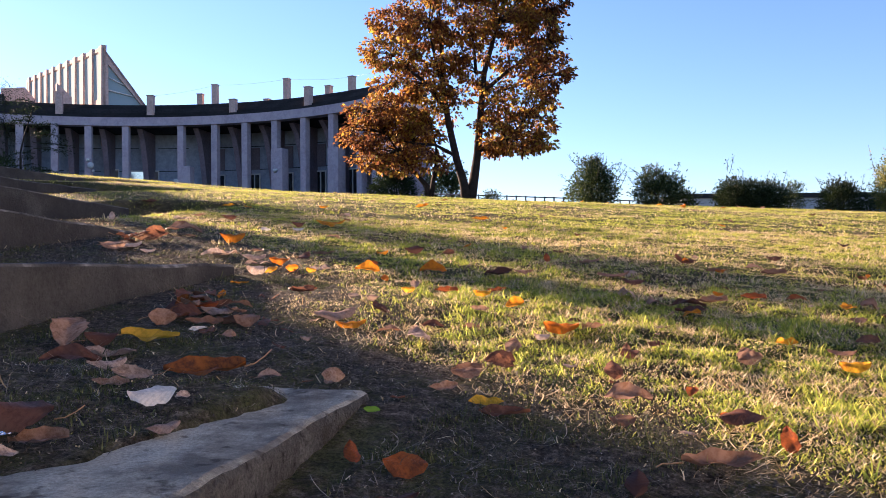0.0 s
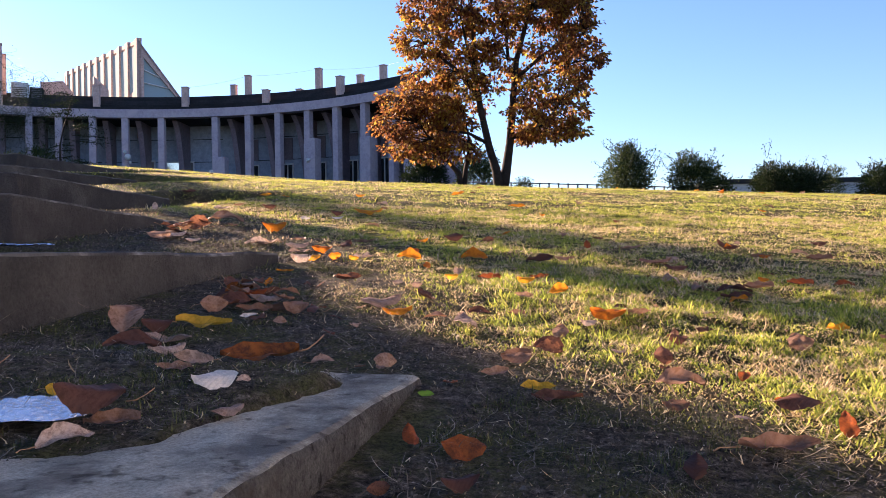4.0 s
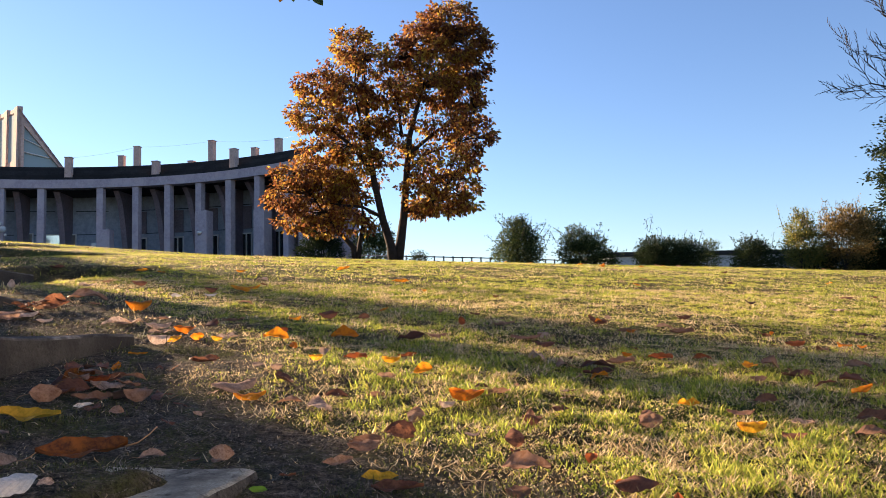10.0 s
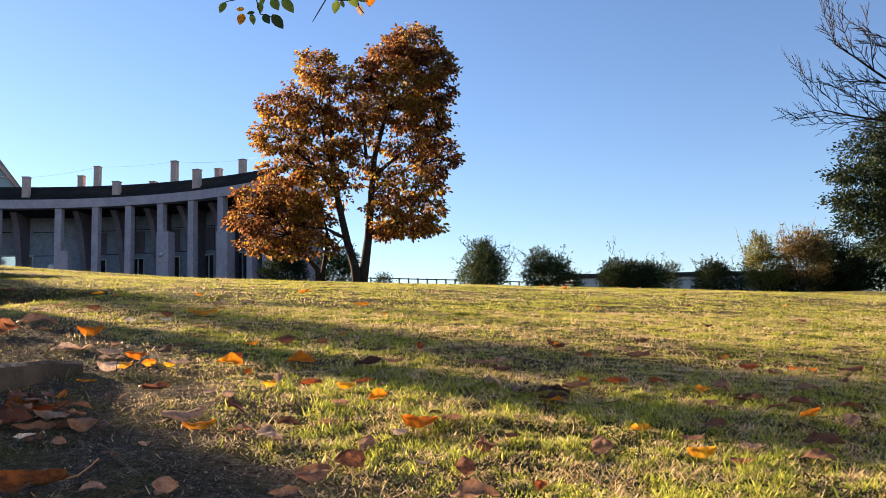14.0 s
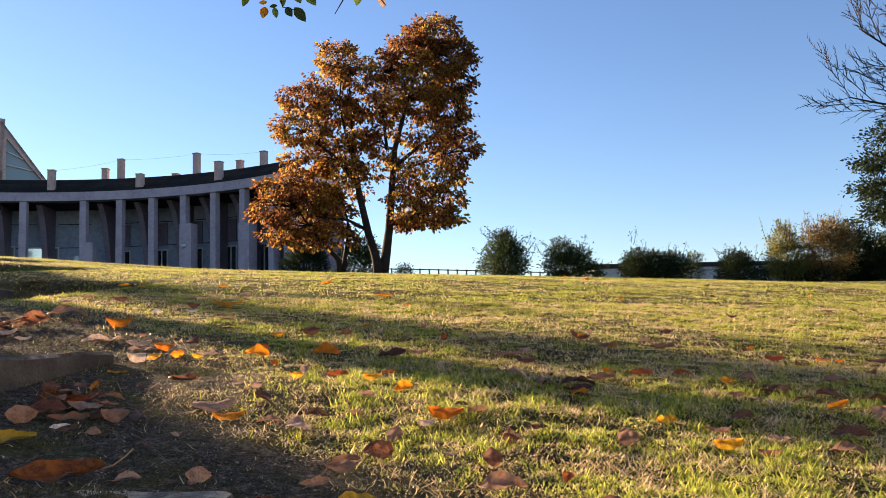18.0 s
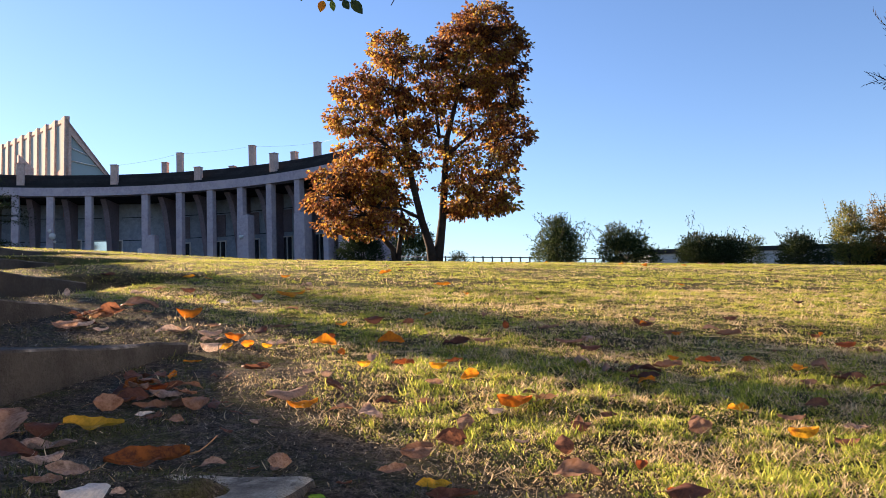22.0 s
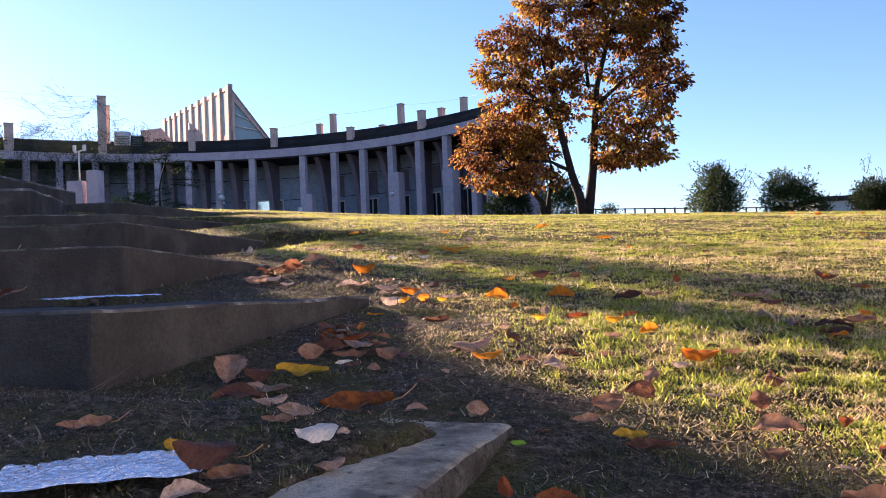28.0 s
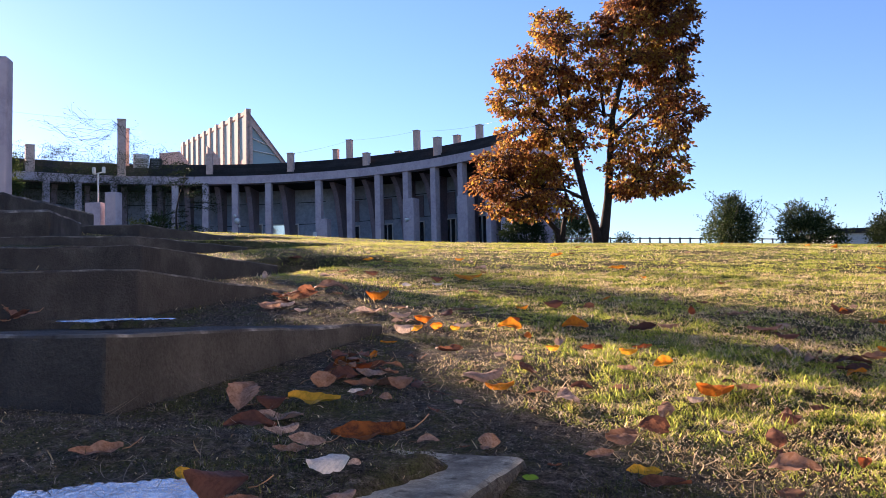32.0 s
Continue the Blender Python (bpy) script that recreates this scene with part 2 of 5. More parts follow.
def lawn_noise(x, y, scale):
    """Cheap smooth value noise on arrays, about 0 to 1."""
    x, y = np.asarray(x, float) * scale, np.asarray(y, float) * scale
    xi, yi = np.floor(x), np.floor(y)
    fx, fy = x - xi, y - yi
    fx, fy = fx * fx * (3 - 2 * fx), fy * fy * (3 - 2 * fy)

    def hashed(a, b):
        return np.modf(np.abs(np.sin(a * 127.1 + b * 311.7) * 43758.5453))[0]

    low = hashed(xi, yi) * (1 - fx) + hashed(xi + 1, yi) * fx
    high = hashed(xi, yi + 1) * (1 - fx) + hashed(xi + 1, yi + 1) * fx
    return low * (1 - fy) + high * fy


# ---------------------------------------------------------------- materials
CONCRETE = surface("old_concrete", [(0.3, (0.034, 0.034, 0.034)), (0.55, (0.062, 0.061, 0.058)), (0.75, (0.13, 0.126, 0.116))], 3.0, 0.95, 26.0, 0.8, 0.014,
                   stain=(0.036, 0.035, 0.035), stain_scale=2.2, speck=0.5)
# Step edges: wear, plus the light they catch painted in as a pale tone
LIT_WORN_EDGE = surface("lit_worn_concrete_edge", [(0.42, (0.05, 0.05, 0.05)), (0.54, (0.11, 0.108, 0.104)), (0.66, (0.34, 0.33, 0.31))], 7.0, 0.95, 10.0, 0.8, 0.012, stain=(0.10, 0.10, 0.095), stain_scale=5.0, speck=0.55)
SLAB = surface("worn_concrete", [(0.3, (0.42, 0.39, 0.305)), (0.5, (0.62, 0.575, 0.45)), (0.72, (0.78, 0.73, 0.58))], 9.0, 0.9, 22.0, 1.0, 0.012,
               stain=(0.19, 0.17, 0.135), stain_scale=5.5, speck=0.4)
# Slab sides: earthy stain, with their shade put into the darker colour too
SLAB_SIDE = surface("shaded_earthy_concrete", [(0.3, (0.11, 0.105, 0.095)), (0.55, (0.20, 0.19, 0.17)), (0.75, (0.34, 0.325, 0.29))], 14.0, 0.95, 10.0, 1.0, 0.03, stain=(0.08, 0.07, 0.058), stain_scale=9.0, speck=0.35)


def streaked(m, colour, amount):
    """Adds drawn-out runs of grime or lime to a surface."""
    nt = m.node_tree
    b = nt.nodes["Principled BSDF"]
    old = b.inputs["Base Color"].links[0].from_socket
    stretch = nt.nodes.new("ShaderNodeMapping")
    stretch.inputs["Scale"].default_value = (4.0, 4.0, 2.2)
    nt.links.new(nt.nodes.new("ShaderNodeNewGeometry").outputs["Position"], stretch.inputs["Vector"])
    runs = ramp(nt, noise_node(nt, 1.0, 6, 0.7, stretch.outputs[0]), [(0.46, (0, 0, 0)), (0.70, (amount,) * 3)])
    nt.links.new(mixed(nt, old, colour, runs), b.inputs["Base Color"])


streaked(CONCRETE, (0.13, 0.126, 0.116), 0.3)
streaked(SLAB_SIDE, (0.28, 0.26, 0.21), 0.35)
FACADE = surface("grey_pink_concrete", [(0.3, (0.42, 0.355, 0.395)), (0.7, (0.52, 0.445, 0.485))], 0.5, 0.85, 10.0, 0.2, 0.02, stain=(0.46, 0.39, 0.41), stain_scale=0.9)
FIN = surface("pink_render", [(0.3, (0.56, 0.40, 0.345)), (0.7, (0.64, 0.47, 0.41))], 0.6, 0.85, 10.0, 0.2, 0.02)
BLUE_WALL = surface("blue_grey_panel", [(0.3, (0.32, 0.385, 0.49)), (0.7, (0.40, 0.47, 0.57))], 0.4, 0.75, 8.0, 0.15, 0.01)
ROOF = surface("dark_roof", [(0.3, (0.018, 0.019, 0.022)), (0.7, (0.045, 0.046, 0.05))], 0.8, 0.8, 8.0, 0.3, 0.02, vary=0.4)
# Facade tone darkened, so the piers carry the recess's shade in their colour
SHADED_PIER = surface("recess_shaded_render", [(0.3, (0.23, 0.19, 0.225)), (0.7, (0.30, 0.25, 0.29))], 0.6, 0.85, 10.0, 0.2, 0.02)
WHITE_FRAME = plain("white_frame", (0.62, 0.62, 0.6), 0.5)
RED_PANEL = surface("red_brown_panel", [(0.3, (0.20, 0.17, 0.20)), (0.7, (0.25, 0.21, 0.24))], 1.0, 0.7)
GLASS = glassy("window_glass", (0.05, 0.06, 0.07))
TOWER_GLASS = plain("tower_glass", (0.27, 0.36, 0.38), 0.9)
PALE_PANE = plain("mirroring_pane", (0.92, 0.88, 0.76), 0.12, 0.9)
for grazed in (TOWER_GLASS, FIN):
    grazed.node_tree.nodes["Principled BSDF"].inputs["Specular IOR Level"].default_value = 0.02
BARK = surface("bark", [(0.3, (0.02, 0.015, 0.012)), (0.7, (0.05, 0.037, 0.03))], 3.0, 0.95, 8.0, 0.7, 0.03)
GREY_BARK = surface("grey_bark", [(0.3, (0.028, 0.025, 0.023)), (0.7, (0.06, 0.054, 0.05))], 4.0, 0.95, 8.0, 0.6, 0.02)
WIRE = plain("wire", (0.12, 0.12, 0.12), 0.6)
METAL = plain("grey_metal", (0.35, 0.36, 0.37), 0.45, 0.6)
HALL = surface("grey_cladding", [(0.3, (0.40, 0.42, 0.44)), (0.7, (0.48, 0.50, 0.52))], 0.3, 0.7)
WHITE = surface("white_paint", [(0.3, (0.62, 0.62, 0.6)), (0.7, (0.74, 0.74, 0.72))], 1.5, 0.6)
FOIL = surface("embossed_foil", [(0.35, (0.72, 0.76, 0.86)), (0.65, (0.95, 0.96, 1.0))], 40.0, 0.17, 3.0, 1.0, 0.01, metal=0.9)
FENCE = plain("dark_fence", (0.05, 0.05, 0.055), 0.7)

TREE_LEAF = leafy("autumn_leaf", [(0.0, (0.05, 0.022, 0.016)), (0.25, (0.12, 0.045, 0.025)), (0.48, (0.21, 0.086, 0.03)), (0.67, (0.35, 0.18, 0.035)), (0.83, (0.43, 0.325, 0.05)), (1.0, (0.19, 0.20, 0.04))], 0.53, drift=1.0)
DARK_LEAF = leafy("dark_green_leaf", [(0.0, (0.012, 0.022, 0.010)), (0.6, (0.024, 0.042, 0.016)), (1.0, (0.05, 0.065, 0.022))], 0.15)
GREEN_LEAF = leafy("green_leaf", [(0.0, (0.020, 0.036, 0.013)), (0.6, (0.045, 0.07, 0.023)), (1.0, (0.11, 0.13, 0.04))], 0.35)
RUST_LEAF = leafy("rust_leaf", [(0.0, (0.08, 0.07, 0.03)), (0.5, (0.20, 0.14, 0.05)), (1.0, (0.32, 0.22, 0.08))], 0.4)
YELLOW_GREEN = leafy("yellow_green_leaf", [(0.0, (0.08, 0.10, 0.03)), (0.6, (0.19, 0.20, 0.05)), (1.0, (0.32, 0.24, 0.07))], 0.4)
GRASS = leafy("grass_blade", [(0.0, (0.05, 0.08, 0.018)), (0.3, (0.22, 0.28, 0.045)), (0.65, (0.54, 0.54, 0.095)), (1.0, (0.84, 0.72, 0.28))], 0.5, drift=0.6)
STRAW = leafy("dry_blade", [(0.0, (0.22, 0.15, 0.075)), (0.5, (0.64, 0.48, 0.25)), (1.0, (0.94, 0.78, 0.50))], 0.42)
LITTER = leafy("soil_litter", [(0.0, (0.03, 0.025, 0.019)), (0.5, (0.12, 0.10, 0.074)), (0.9, (0.30, 0.25, 0.185)), (1.0, (0.52, 0.45, 0.34))], 0.2)
CLOD = surface("soil_clod", [(0.3, (0.03, 0.025, 0.02)), (0.7, (0.17, 0.145, 0.11))], 60.0, 1.0, 6.0, 0.5, 0.003)
MOSS = leafy("moss", [(0.0, (0.03, 0.035, 0.014)), (0.6, (0.085, 0.095, 0.033)), (1.0, (0.19, 0.20, 0.07))], 0.25)
TWIG_LEAF = leafy("hanging_green_leaf", [(0.0, (0.06, 0.10, 0.02)), (0.6, (0.16, 0.22, 0.04)), (1.0, (0.34, 0.34, 0.06))], 0.5)
STALK = plain("leaf_stalk", (0.30, 0.17, 0.08), 0.6)
LEAF_ORANGE = leafy("orange_fallen_leaf", [(0.0, (0.66, 0.19, 0.015)), (0.6, (0.82, 0.34, 0.02)), (1.0, (0.86, 0.46, 0.03))], 0.5, "object", 0.5, (0.42, 0.10, 0.015), veins=True)
LEAF_YELLOW = leafy("yellow_fallen_leaf", [(0.0, (0.58, 0.30, 0.03)), (1.0, (0.66, 0.38, 0.04))], 0.4, "object", 0.5, (0.30, 0.20, 0.02), veins=True)
LEAF_BROWN = leafy("brown_fallen_leaf", [(0.0, (0.085, 0.04, 0.03)), (0.5, (0.16, 0.07, 0.045)), (1.0, (0.29, 0.12, 0.06))], 0.3, "object", 0.6, (0.08, 0.035, 0.022), veins=True)
LEAF_PALE = leafy("pale_fallen_leaf", [(0.0, (0.38, 0.25, 0.18)), (0.5, (0.52, 0.37, 0.28)), (1.0, (0.66, 0.50, 0.39))], 0.25, "object", 0.65, (0.17, 0.105, 0.075), veins=True)
LEAF_WHITE = leafy("bleached_leaf", [(0.0, (0.72, 0.62, 0.50)), (1.0, (0.80, 0.70, 0.58))], 0.2, "object", 0.65, (0.5, 0.45, 0.4), veins=True)
LEAF_GREEN = leafy("fresh_green_leaf", [(0.0, (0.15, 0.28, 0.04)), (1.0, (0.19, 0.33, 0.05))], 0.45, "object", 0.5, (0.16, 0.34, 0.04))
LEAF_RUST = leafy("rust_fallen_leaf", [(0.0, (0.24, 0.075, 0.02)), (1.0, (0.34, 0.12, 0.025))], 0.35, "object", 0.55, (0.07, 0.028, 0.018), veins=True)
LEAF_RED = leafy("red_fallen_leaf", [(0.0, (0.34, 0.085, 0.025)), (1.0, (0.48, 0.13, 0.03))], 0.4, "object", 0.5, (0.16, 0.05, 0.025), veins=True)
LEAF_TAN = leafy("tan_fallen_leaf", [(0.0, (0.20, 0.105, 0.065)), (0.5, (0.31, 0.175, 0.115)), (1.0, (0.45, 0.28, 0.19))], 0.3, "object", 0.6, (0.18, 0.085, 0.045), veins=True)


def ground_material():
    """Bare dark soil by the steps, thatch and green lawn over the slope."""
    m, nt, b = nodes_of("lawn_and_soil")
    bare = nt.nodes.new("ShaderNodeAttribute")
    bare.attribute_name = "bare"
    soil = ramp(nt, noise_node(nt, 38.0, 8, 0.75), [(0.36, (0.02, 0.017, 0.013)), (0.52, (0.12, 0.10, 0.078)), (0.68, (0.38, 0.32, 0.25))])
    soil = mixed(nt, soil, ramp(nt, noise_node(nt, 150.0, 4, 0.8), [(0.35, (0.35, 0.33, 0.31)), (0.6, (1.25, 1.25, 1.25))]), 1.0, "MULTIPLY")
    moss = ramp(nt, noise_node(nt, 5.0, 5, 0.7), [(0.44, (0, 0, 0)), (0.60, (0.8, 0.8, 0.8))])
    soil = mixed(nt, soil, ramp(nt, noise_node(nt, 120.0, 4, 0.8), [(0.35, (0.02, 0.024, 0.009)), (0.62, (0.15, 0.16, 0.06))]), moss)
    turf = ramp(nt, noise_node(nt, 9.0, 8, 0.75), [(0.3, (0.02, 0.017, 0.010)), (0.5, (0.06, 0.05, 0.026)), (0.7, (0.16, 0.13, 0.065))])
    turf = mixed(nt, turf, (0.06, 0.085, 0.02), ramp(nt, noise_node(nt, 1.6, 5, 0.6), [(0.42, (0, 0, 0)), (0.6, (0.75, 0.75, 0.75))]))
    nt.links.new(mixed(nt, turf, soil, bare.outputs["Fac"]), b.inputs["Base Color"])
    b.inputs["Roughness"].default_value = 1.0
    b.inputs["Specular IOR Level"].default_value = 0.1
    bumped(nt, b, noise_node(nt, 90.0, 8, 0.85), 1.0, 0.02)
    return m


# ---------------------------------------------------------------- ground
def bareness(x, y):
    """1 on bare soil: in the worn corner by the steps and along their sides."""
    rag = 0.4 * (lawn_noise(x, y, 2.5) - 0.5) + 0.3 * (lawn_noise(x, y, 7.0) - 0.5)
    slide = 0.42 * np.clip(-(0.743 * x - 0.669 * y) - 1.1, 0, 1.9)
    out = 1 - smooth01(0.70 * x + 0.71 * y - slide + rag, 1.05, 1.65)
    for cx_, cy_, ls, fx, fy in STEP_PLAN[:3]:
        a, b = step_place(x, y, cx_, cy_, fx, fy)
        out = np.maximum(out, 0.9 * smooth01(b + rag * 0.8, -0.75, -0.25) * smooth01(a, -0.6, -0.2) * (1 - smooth01(a + rag, ls - 0.1, ls + 0.35)))
    return out


def grown(start, step, end, factor):
    out = [start]
    while out[-1] < end:
        step *= factor
        out.append(out[-1] + step)
    return out


xs = np.array([-v for v in grown(3.0, 0.05, 1800, 1.12)][::-1] + list(np.arange(-2.95, -1.21, 0.05)) + list(np.arange(-1.2, 1.69, 0.014)) + list(np.arange(1.7, 3.99, 0.05)) + grown(4.0, 0.05, 1800, 1.12))
ys = np.array([-v for v in grown(0.0, 0.1, 400, 1.25)][::-1] + list(np.arange(0.05, 0.69, 0.05)) + list(np.arange(0.7, 2.69, 0.014)) + list(np.arange(2.7, 6.99, 0.05)) + grown(7.0, 0.06, 2500, 1.035))
gx, gy = np.meshgrid(xs, ys)
gzs = ground_z(gx, gy)
crumbs = 0.010 * np.abs(lawn_noise(gx, gy, 21.0) - 0.5) + 0.012 * (lawn_noise(gx + 5, gy, 37.0) - 0.5) + 0.006 * (lawn_noise(gx, gy + 3, 60.0) - 0.5)
gzs = gzs - 0.003 + crumbs * 0.6 * (0.35 + 0.65 * bareness(gx, gy)) * np.exp(-(np.hypot(gx, gy) / 2.5) ** 8)
nx, ny = len(xs), len(ys)
ii = (np.arange(ny - 1)[:, None] * nx + np.arange(nx - 1)[None]).ravel()
tris = np.concatenate([np.stack([ii, ii + 1, ii + nx + 1], 1), np.stack([ii, ii + nx + 1, ii + nx], 1)])
ground_data = tri_data("ground", np.stack([gx.ravel(), gy.ravel(), gzs.ravel()], 1), tris, ground_material(), True)
attr = ground_data.attributes.new("bare", "FLOAT", "POINT")
attr.data.foreach_set("value", bareness(gx, gy).ravel().astype(np.float32))
thing("ground", "sloping lawn of short autumn grass with bare dark soil", "ground", "", "structure", ground_data)


# ---------------------------------------------------------------- grass
D1 = Vector((0.27, 0.963, 0)).normalized()          # along the steps' side faces
D2 = Vector((-0.963, 0.27, 0)).normalized()         # along the steps' front faces
def blades(n, x0, x1, y0, y1, tall, wide, lean, keep, seed, segments, flat=0.0, wild=0.8, patch=9.0):
    """Grass blades over a stretch of the plan: places and triangles. keep(x, y) is the chance that a blade stands there; wild: how they curl."""
    rng = np.random.default_rng(seed)
    x, y = rng.uniform(x0, x1, n), rng.uniform(y0, y1, n)
    ok = (x > -0.86 * y - 1.1) & (x < 0.8 * y + 1.2)
    x, y = x[ok], y[ok]
    n = len(x)
    ok = (rng.random(n) < keep(x, y)) & (x > -0.86 * y - 0.15 - 0.9 * rng.random(n) ** 2) & (x < 0.8 * y + 0.25 + 0.9 * rng.random(n) ** 2)
    x, y = x[ok], y[ok]
    n = len(x)
    z = ground_z(x, y) - 0.003 + (0.006 if flat else 0)
    height = tall * rng.lognormal(0, 0.4, n) * (0.18 + 1.75 * smooth01(0.55 * lawn_noise(x, y, patch) + 0.45 * lawn_noise(x + 2, y, 2.3 * patch), 0.3, 0.72))
    width = wide * rng.uniform(0.5, 1.3, n)
    turn = rng.uniform(0, 2 * np.pi, n)
    tilt = np.abs(rng.normal(flat, lean, n)).clip(0, 1.4)
    curl, twist = rng.normal(0.5, wild, n), rng.normal(0, wild, n)
    p = np.stack([x, y, z], 1)
    rows = []
    for k in range(segments + 1):
        s = k / segments
        az = turn + twist * s
        side = np.stack([-np.sin(az), np.cos(az), 0 * az], 1) * (width * (1 - 0.4 * s) / 2)[:, None]
        rows += [p - side, p + side] if k < segments else [p]
        bend = (tilt + curl * s).clip(0.8 * flat, 1.9)
        p = p + np.stack([np.cos(az) * np.sin(bend), np.sin(az) * np.sin(bend), np.cos(bend)], 1) * (height / segments)[:, None]
        p[:, 2] = np.maximum(p[:, 2], z + 0.002)
    verts = np.stack(rows, 1)
    per = verts.shape[1]
    pattern = []
    for k in range(segments - 1):
        a = 2 * k
        pattern += [(a, a + 1, a + 3), (a, a + 3, a + 2)]
    pattern.append((per - 3, per - 2, per - 1))
    tri = (np.arange(n) * per)[:, None, None] + np.array(pattern)[None]
    return verts.reshape(-1, 3), tri.reshape(-1, 3)


def joined(pieces):
    verts, tri, n = [], [], 0
    for v, t in pieces:
        verts.append(v)
        tri.append(t + n)
        n += len(v)
    return np.concatenate(verts), np.concatenate(tri)


def on_steps(x, y):
    """1 where a step or the kerb slab covers the ground."""
    out = np.zeros_like(x)
    for cx_, cy_, ls, fx, fy in STEP_PLAN + [(-0.47, 0.10, 1.5, -0.963, 0.27)]:
        a, b = step_place(x, y, cx_, cy_, fx, fy)
        inside = (a > -0.02) & (a < ls - 0.06) & (b > -0.02) & (b < (0.45 if ls == 1.5 else 5.0))
        if ls == 1.5:
            inside = inside & (ground_z(x, y) < 0.15)
        out = np.maximum(out, inside.astype(float))
    return out


def lush(x, y):
    clump = 0.16 + 0.84 * smooth01(0.6 * lawn_noise(x, y, 15.0) + 0.4 * lawn_noise(x, y + 3, 31.0), 0.34, 0.6)
    patch = smooth01(0.6 * lawn_noise(x + 3, y, 1.3) + 0.4 * lawn_noise(x, y + 7, 4.5), 0.36, 0.62)
    return (1 - bareness(x, y)) * (0.25 + 0.75 * patch) * clump * (1 - on_steps(x, y))


def soil_only(x, y):
    return bareness(x, y) * (1 - on_steps(x, y)) * (0.25 + 0.75 * lawn_noise(x, y, 6.0))


def thatch(x, y):
    return (0.018 + 0.982 * np.sqrt(1 - bareness(x, y))) * (1 - on_steps(x, y))


def tufts(n, x0, x1, y0, y1, tall, wide, per, spread, seed):
    """Little clumps of broader fresh blades."""
    rng = np.random.default_rng(seed)
    cx_, cy_ = rng.uniform(x0, x1, n), rng.uniform(y0, y1, n)
    ok = rng.random(n) < lush(cx_, cy_)
    cx_, cy_ = cx_[ok], cy_[ok]
    k = len(cx_) * per
    x = np.repeat(cx_, per) + rng.normal(0, spread, k)
    y = np.repeat(cy_, per) + rng.normal(0, spread, k)
    turn = rng.uniform(0, 2 * np.pi, k)
    tilt = np.abs(rng.normal(0.85, 0.4, k))
    high = tall * rng.uniform(0.5, 1.3, k)
    f = np.stack([np.cos(turn), np.sin(turn), 0 * turn], 1)
    side = np.stack([-f[:, 1], f[:, 0], 0 * turn], 1) * (wide * rng.uniform(0.6, 1.2, k) / 2)[:, None]
    base = np.stack([x, y, ground_z(x, y) - 0.003], 1)
    up_ = np.array([0, 0, 1.0])
    mid = base + (f * np.sin(tilt)[:, None] + up_ * np.cos(tilt)[:, None]) * (high * 0.55)[:, None]
    late = tilt + 0.7
    tip = mid + (f * np.sin(late)[:, None] + up_ * np.cos(late)[:, None]) * (high * 0.5)[:, None]
    verts = np.stack([base - side, base + side, mid - side * 0.8, mid + side * 0.8, tip], 1)
    tri = (np.arange(k) * 5)[:, None, None] + np.array([(0, 1, 3), (0, 3, 2), (2, 3, 4)])[None]
    return verts.reshape(-1, 3), tri.reshape(-1, 3)


def mossy(x, y):
    return np.maximum(bareness(x, y), 0.15) * smooth01(0.5 * lawn_noise(x, y + 2, 3.3) + 0.5 * lawn_noise(x + 1, y, 11.0), 0.48, 0.68) * (1 - on_steps(x, y))


green = joined([
    blades(330000, -1.6, 2.6, 0.9, 3.2, 0.0115, 0.0034, 0.5, lush, 1, 3, 0.75, 1.5, 16.0),
    blades(380000, -4.0, 4.5, 3.2, 6.0, 0.0105, 0.0046, 0.5, lush, 2, 2, 0.75, 1.3, 12.0),
    blades(420000, -7.0, 8.0, 6.0, 11.5, 0.0105, 0.0075, 0.5, lush, 3, 1, 0.85, 0.8, 8.0),
    blades(260000, -10.0, 16.0, 11.5, 20.0, 0.010, 0.013, 0.4, lush, 4, 1, 1.0, 0.8, 5.0),
    blades(170000, -13.0, 24.0, 20.0, 36.0, 0.010, 0.024, 0.4, lush, 9, 1, 1.05, 0.8, 3.0),
    tufts(6500, -1.2, 2.6, 1.0, 3.4, 0.017, 0.0042, 10, 0.010, 21),
    tufts(7000, -4.0, 4.5, 3.4, 7.0, 0.018, 0.0058, 8, 0.014, 22),
    tufts(5000, -6.5, 8.0, 7.0, 11.5, 0.014, 0.008, 7, 0.022, 23)])
thing("lawn_grass", "short green and yellowing grass blades covering the lawn", "grass", "", "stuff", tri_data("lawn_grass", *green, GRASS))
dry = joined([
    blades(200000, -1.6, 2.6, 0.8, 3.2, 0.012, 0.0026, 0.3, thatch, 5, 3, 1.1, 1.6, 13.0),
    blades(150000, -4.0, 4.5, 3.2, 6.0, 0.012, 0.0040, 0.4, thatch, 6, 2, 0.95, 1.3, 9.0),
    blades(90000, -7.0, 8.0, 6.0, 11.5, 0.010, 0.0075, 0.5, thatch, 7, 1, 0.95, 0.8, 6.0),
    blades(36000, -10.0, 16.0, 11.5, 20.0, 0.008, 0.012, 0.4, thatch, 8, 1, 1.05, 0.8, 4.0),
    blades(36000, -13.0, 24.0, 20.0, 36.0, 0.008, 0.022, 0.4, thatch, 10, 1, 1.1, 0.8, 2.5)])
thing("dry_grass", "dry straw-coloured grass stems among the lawn and soil", "grass", "", "stuff", tri_data("dry_grass", *dry, STRAW))
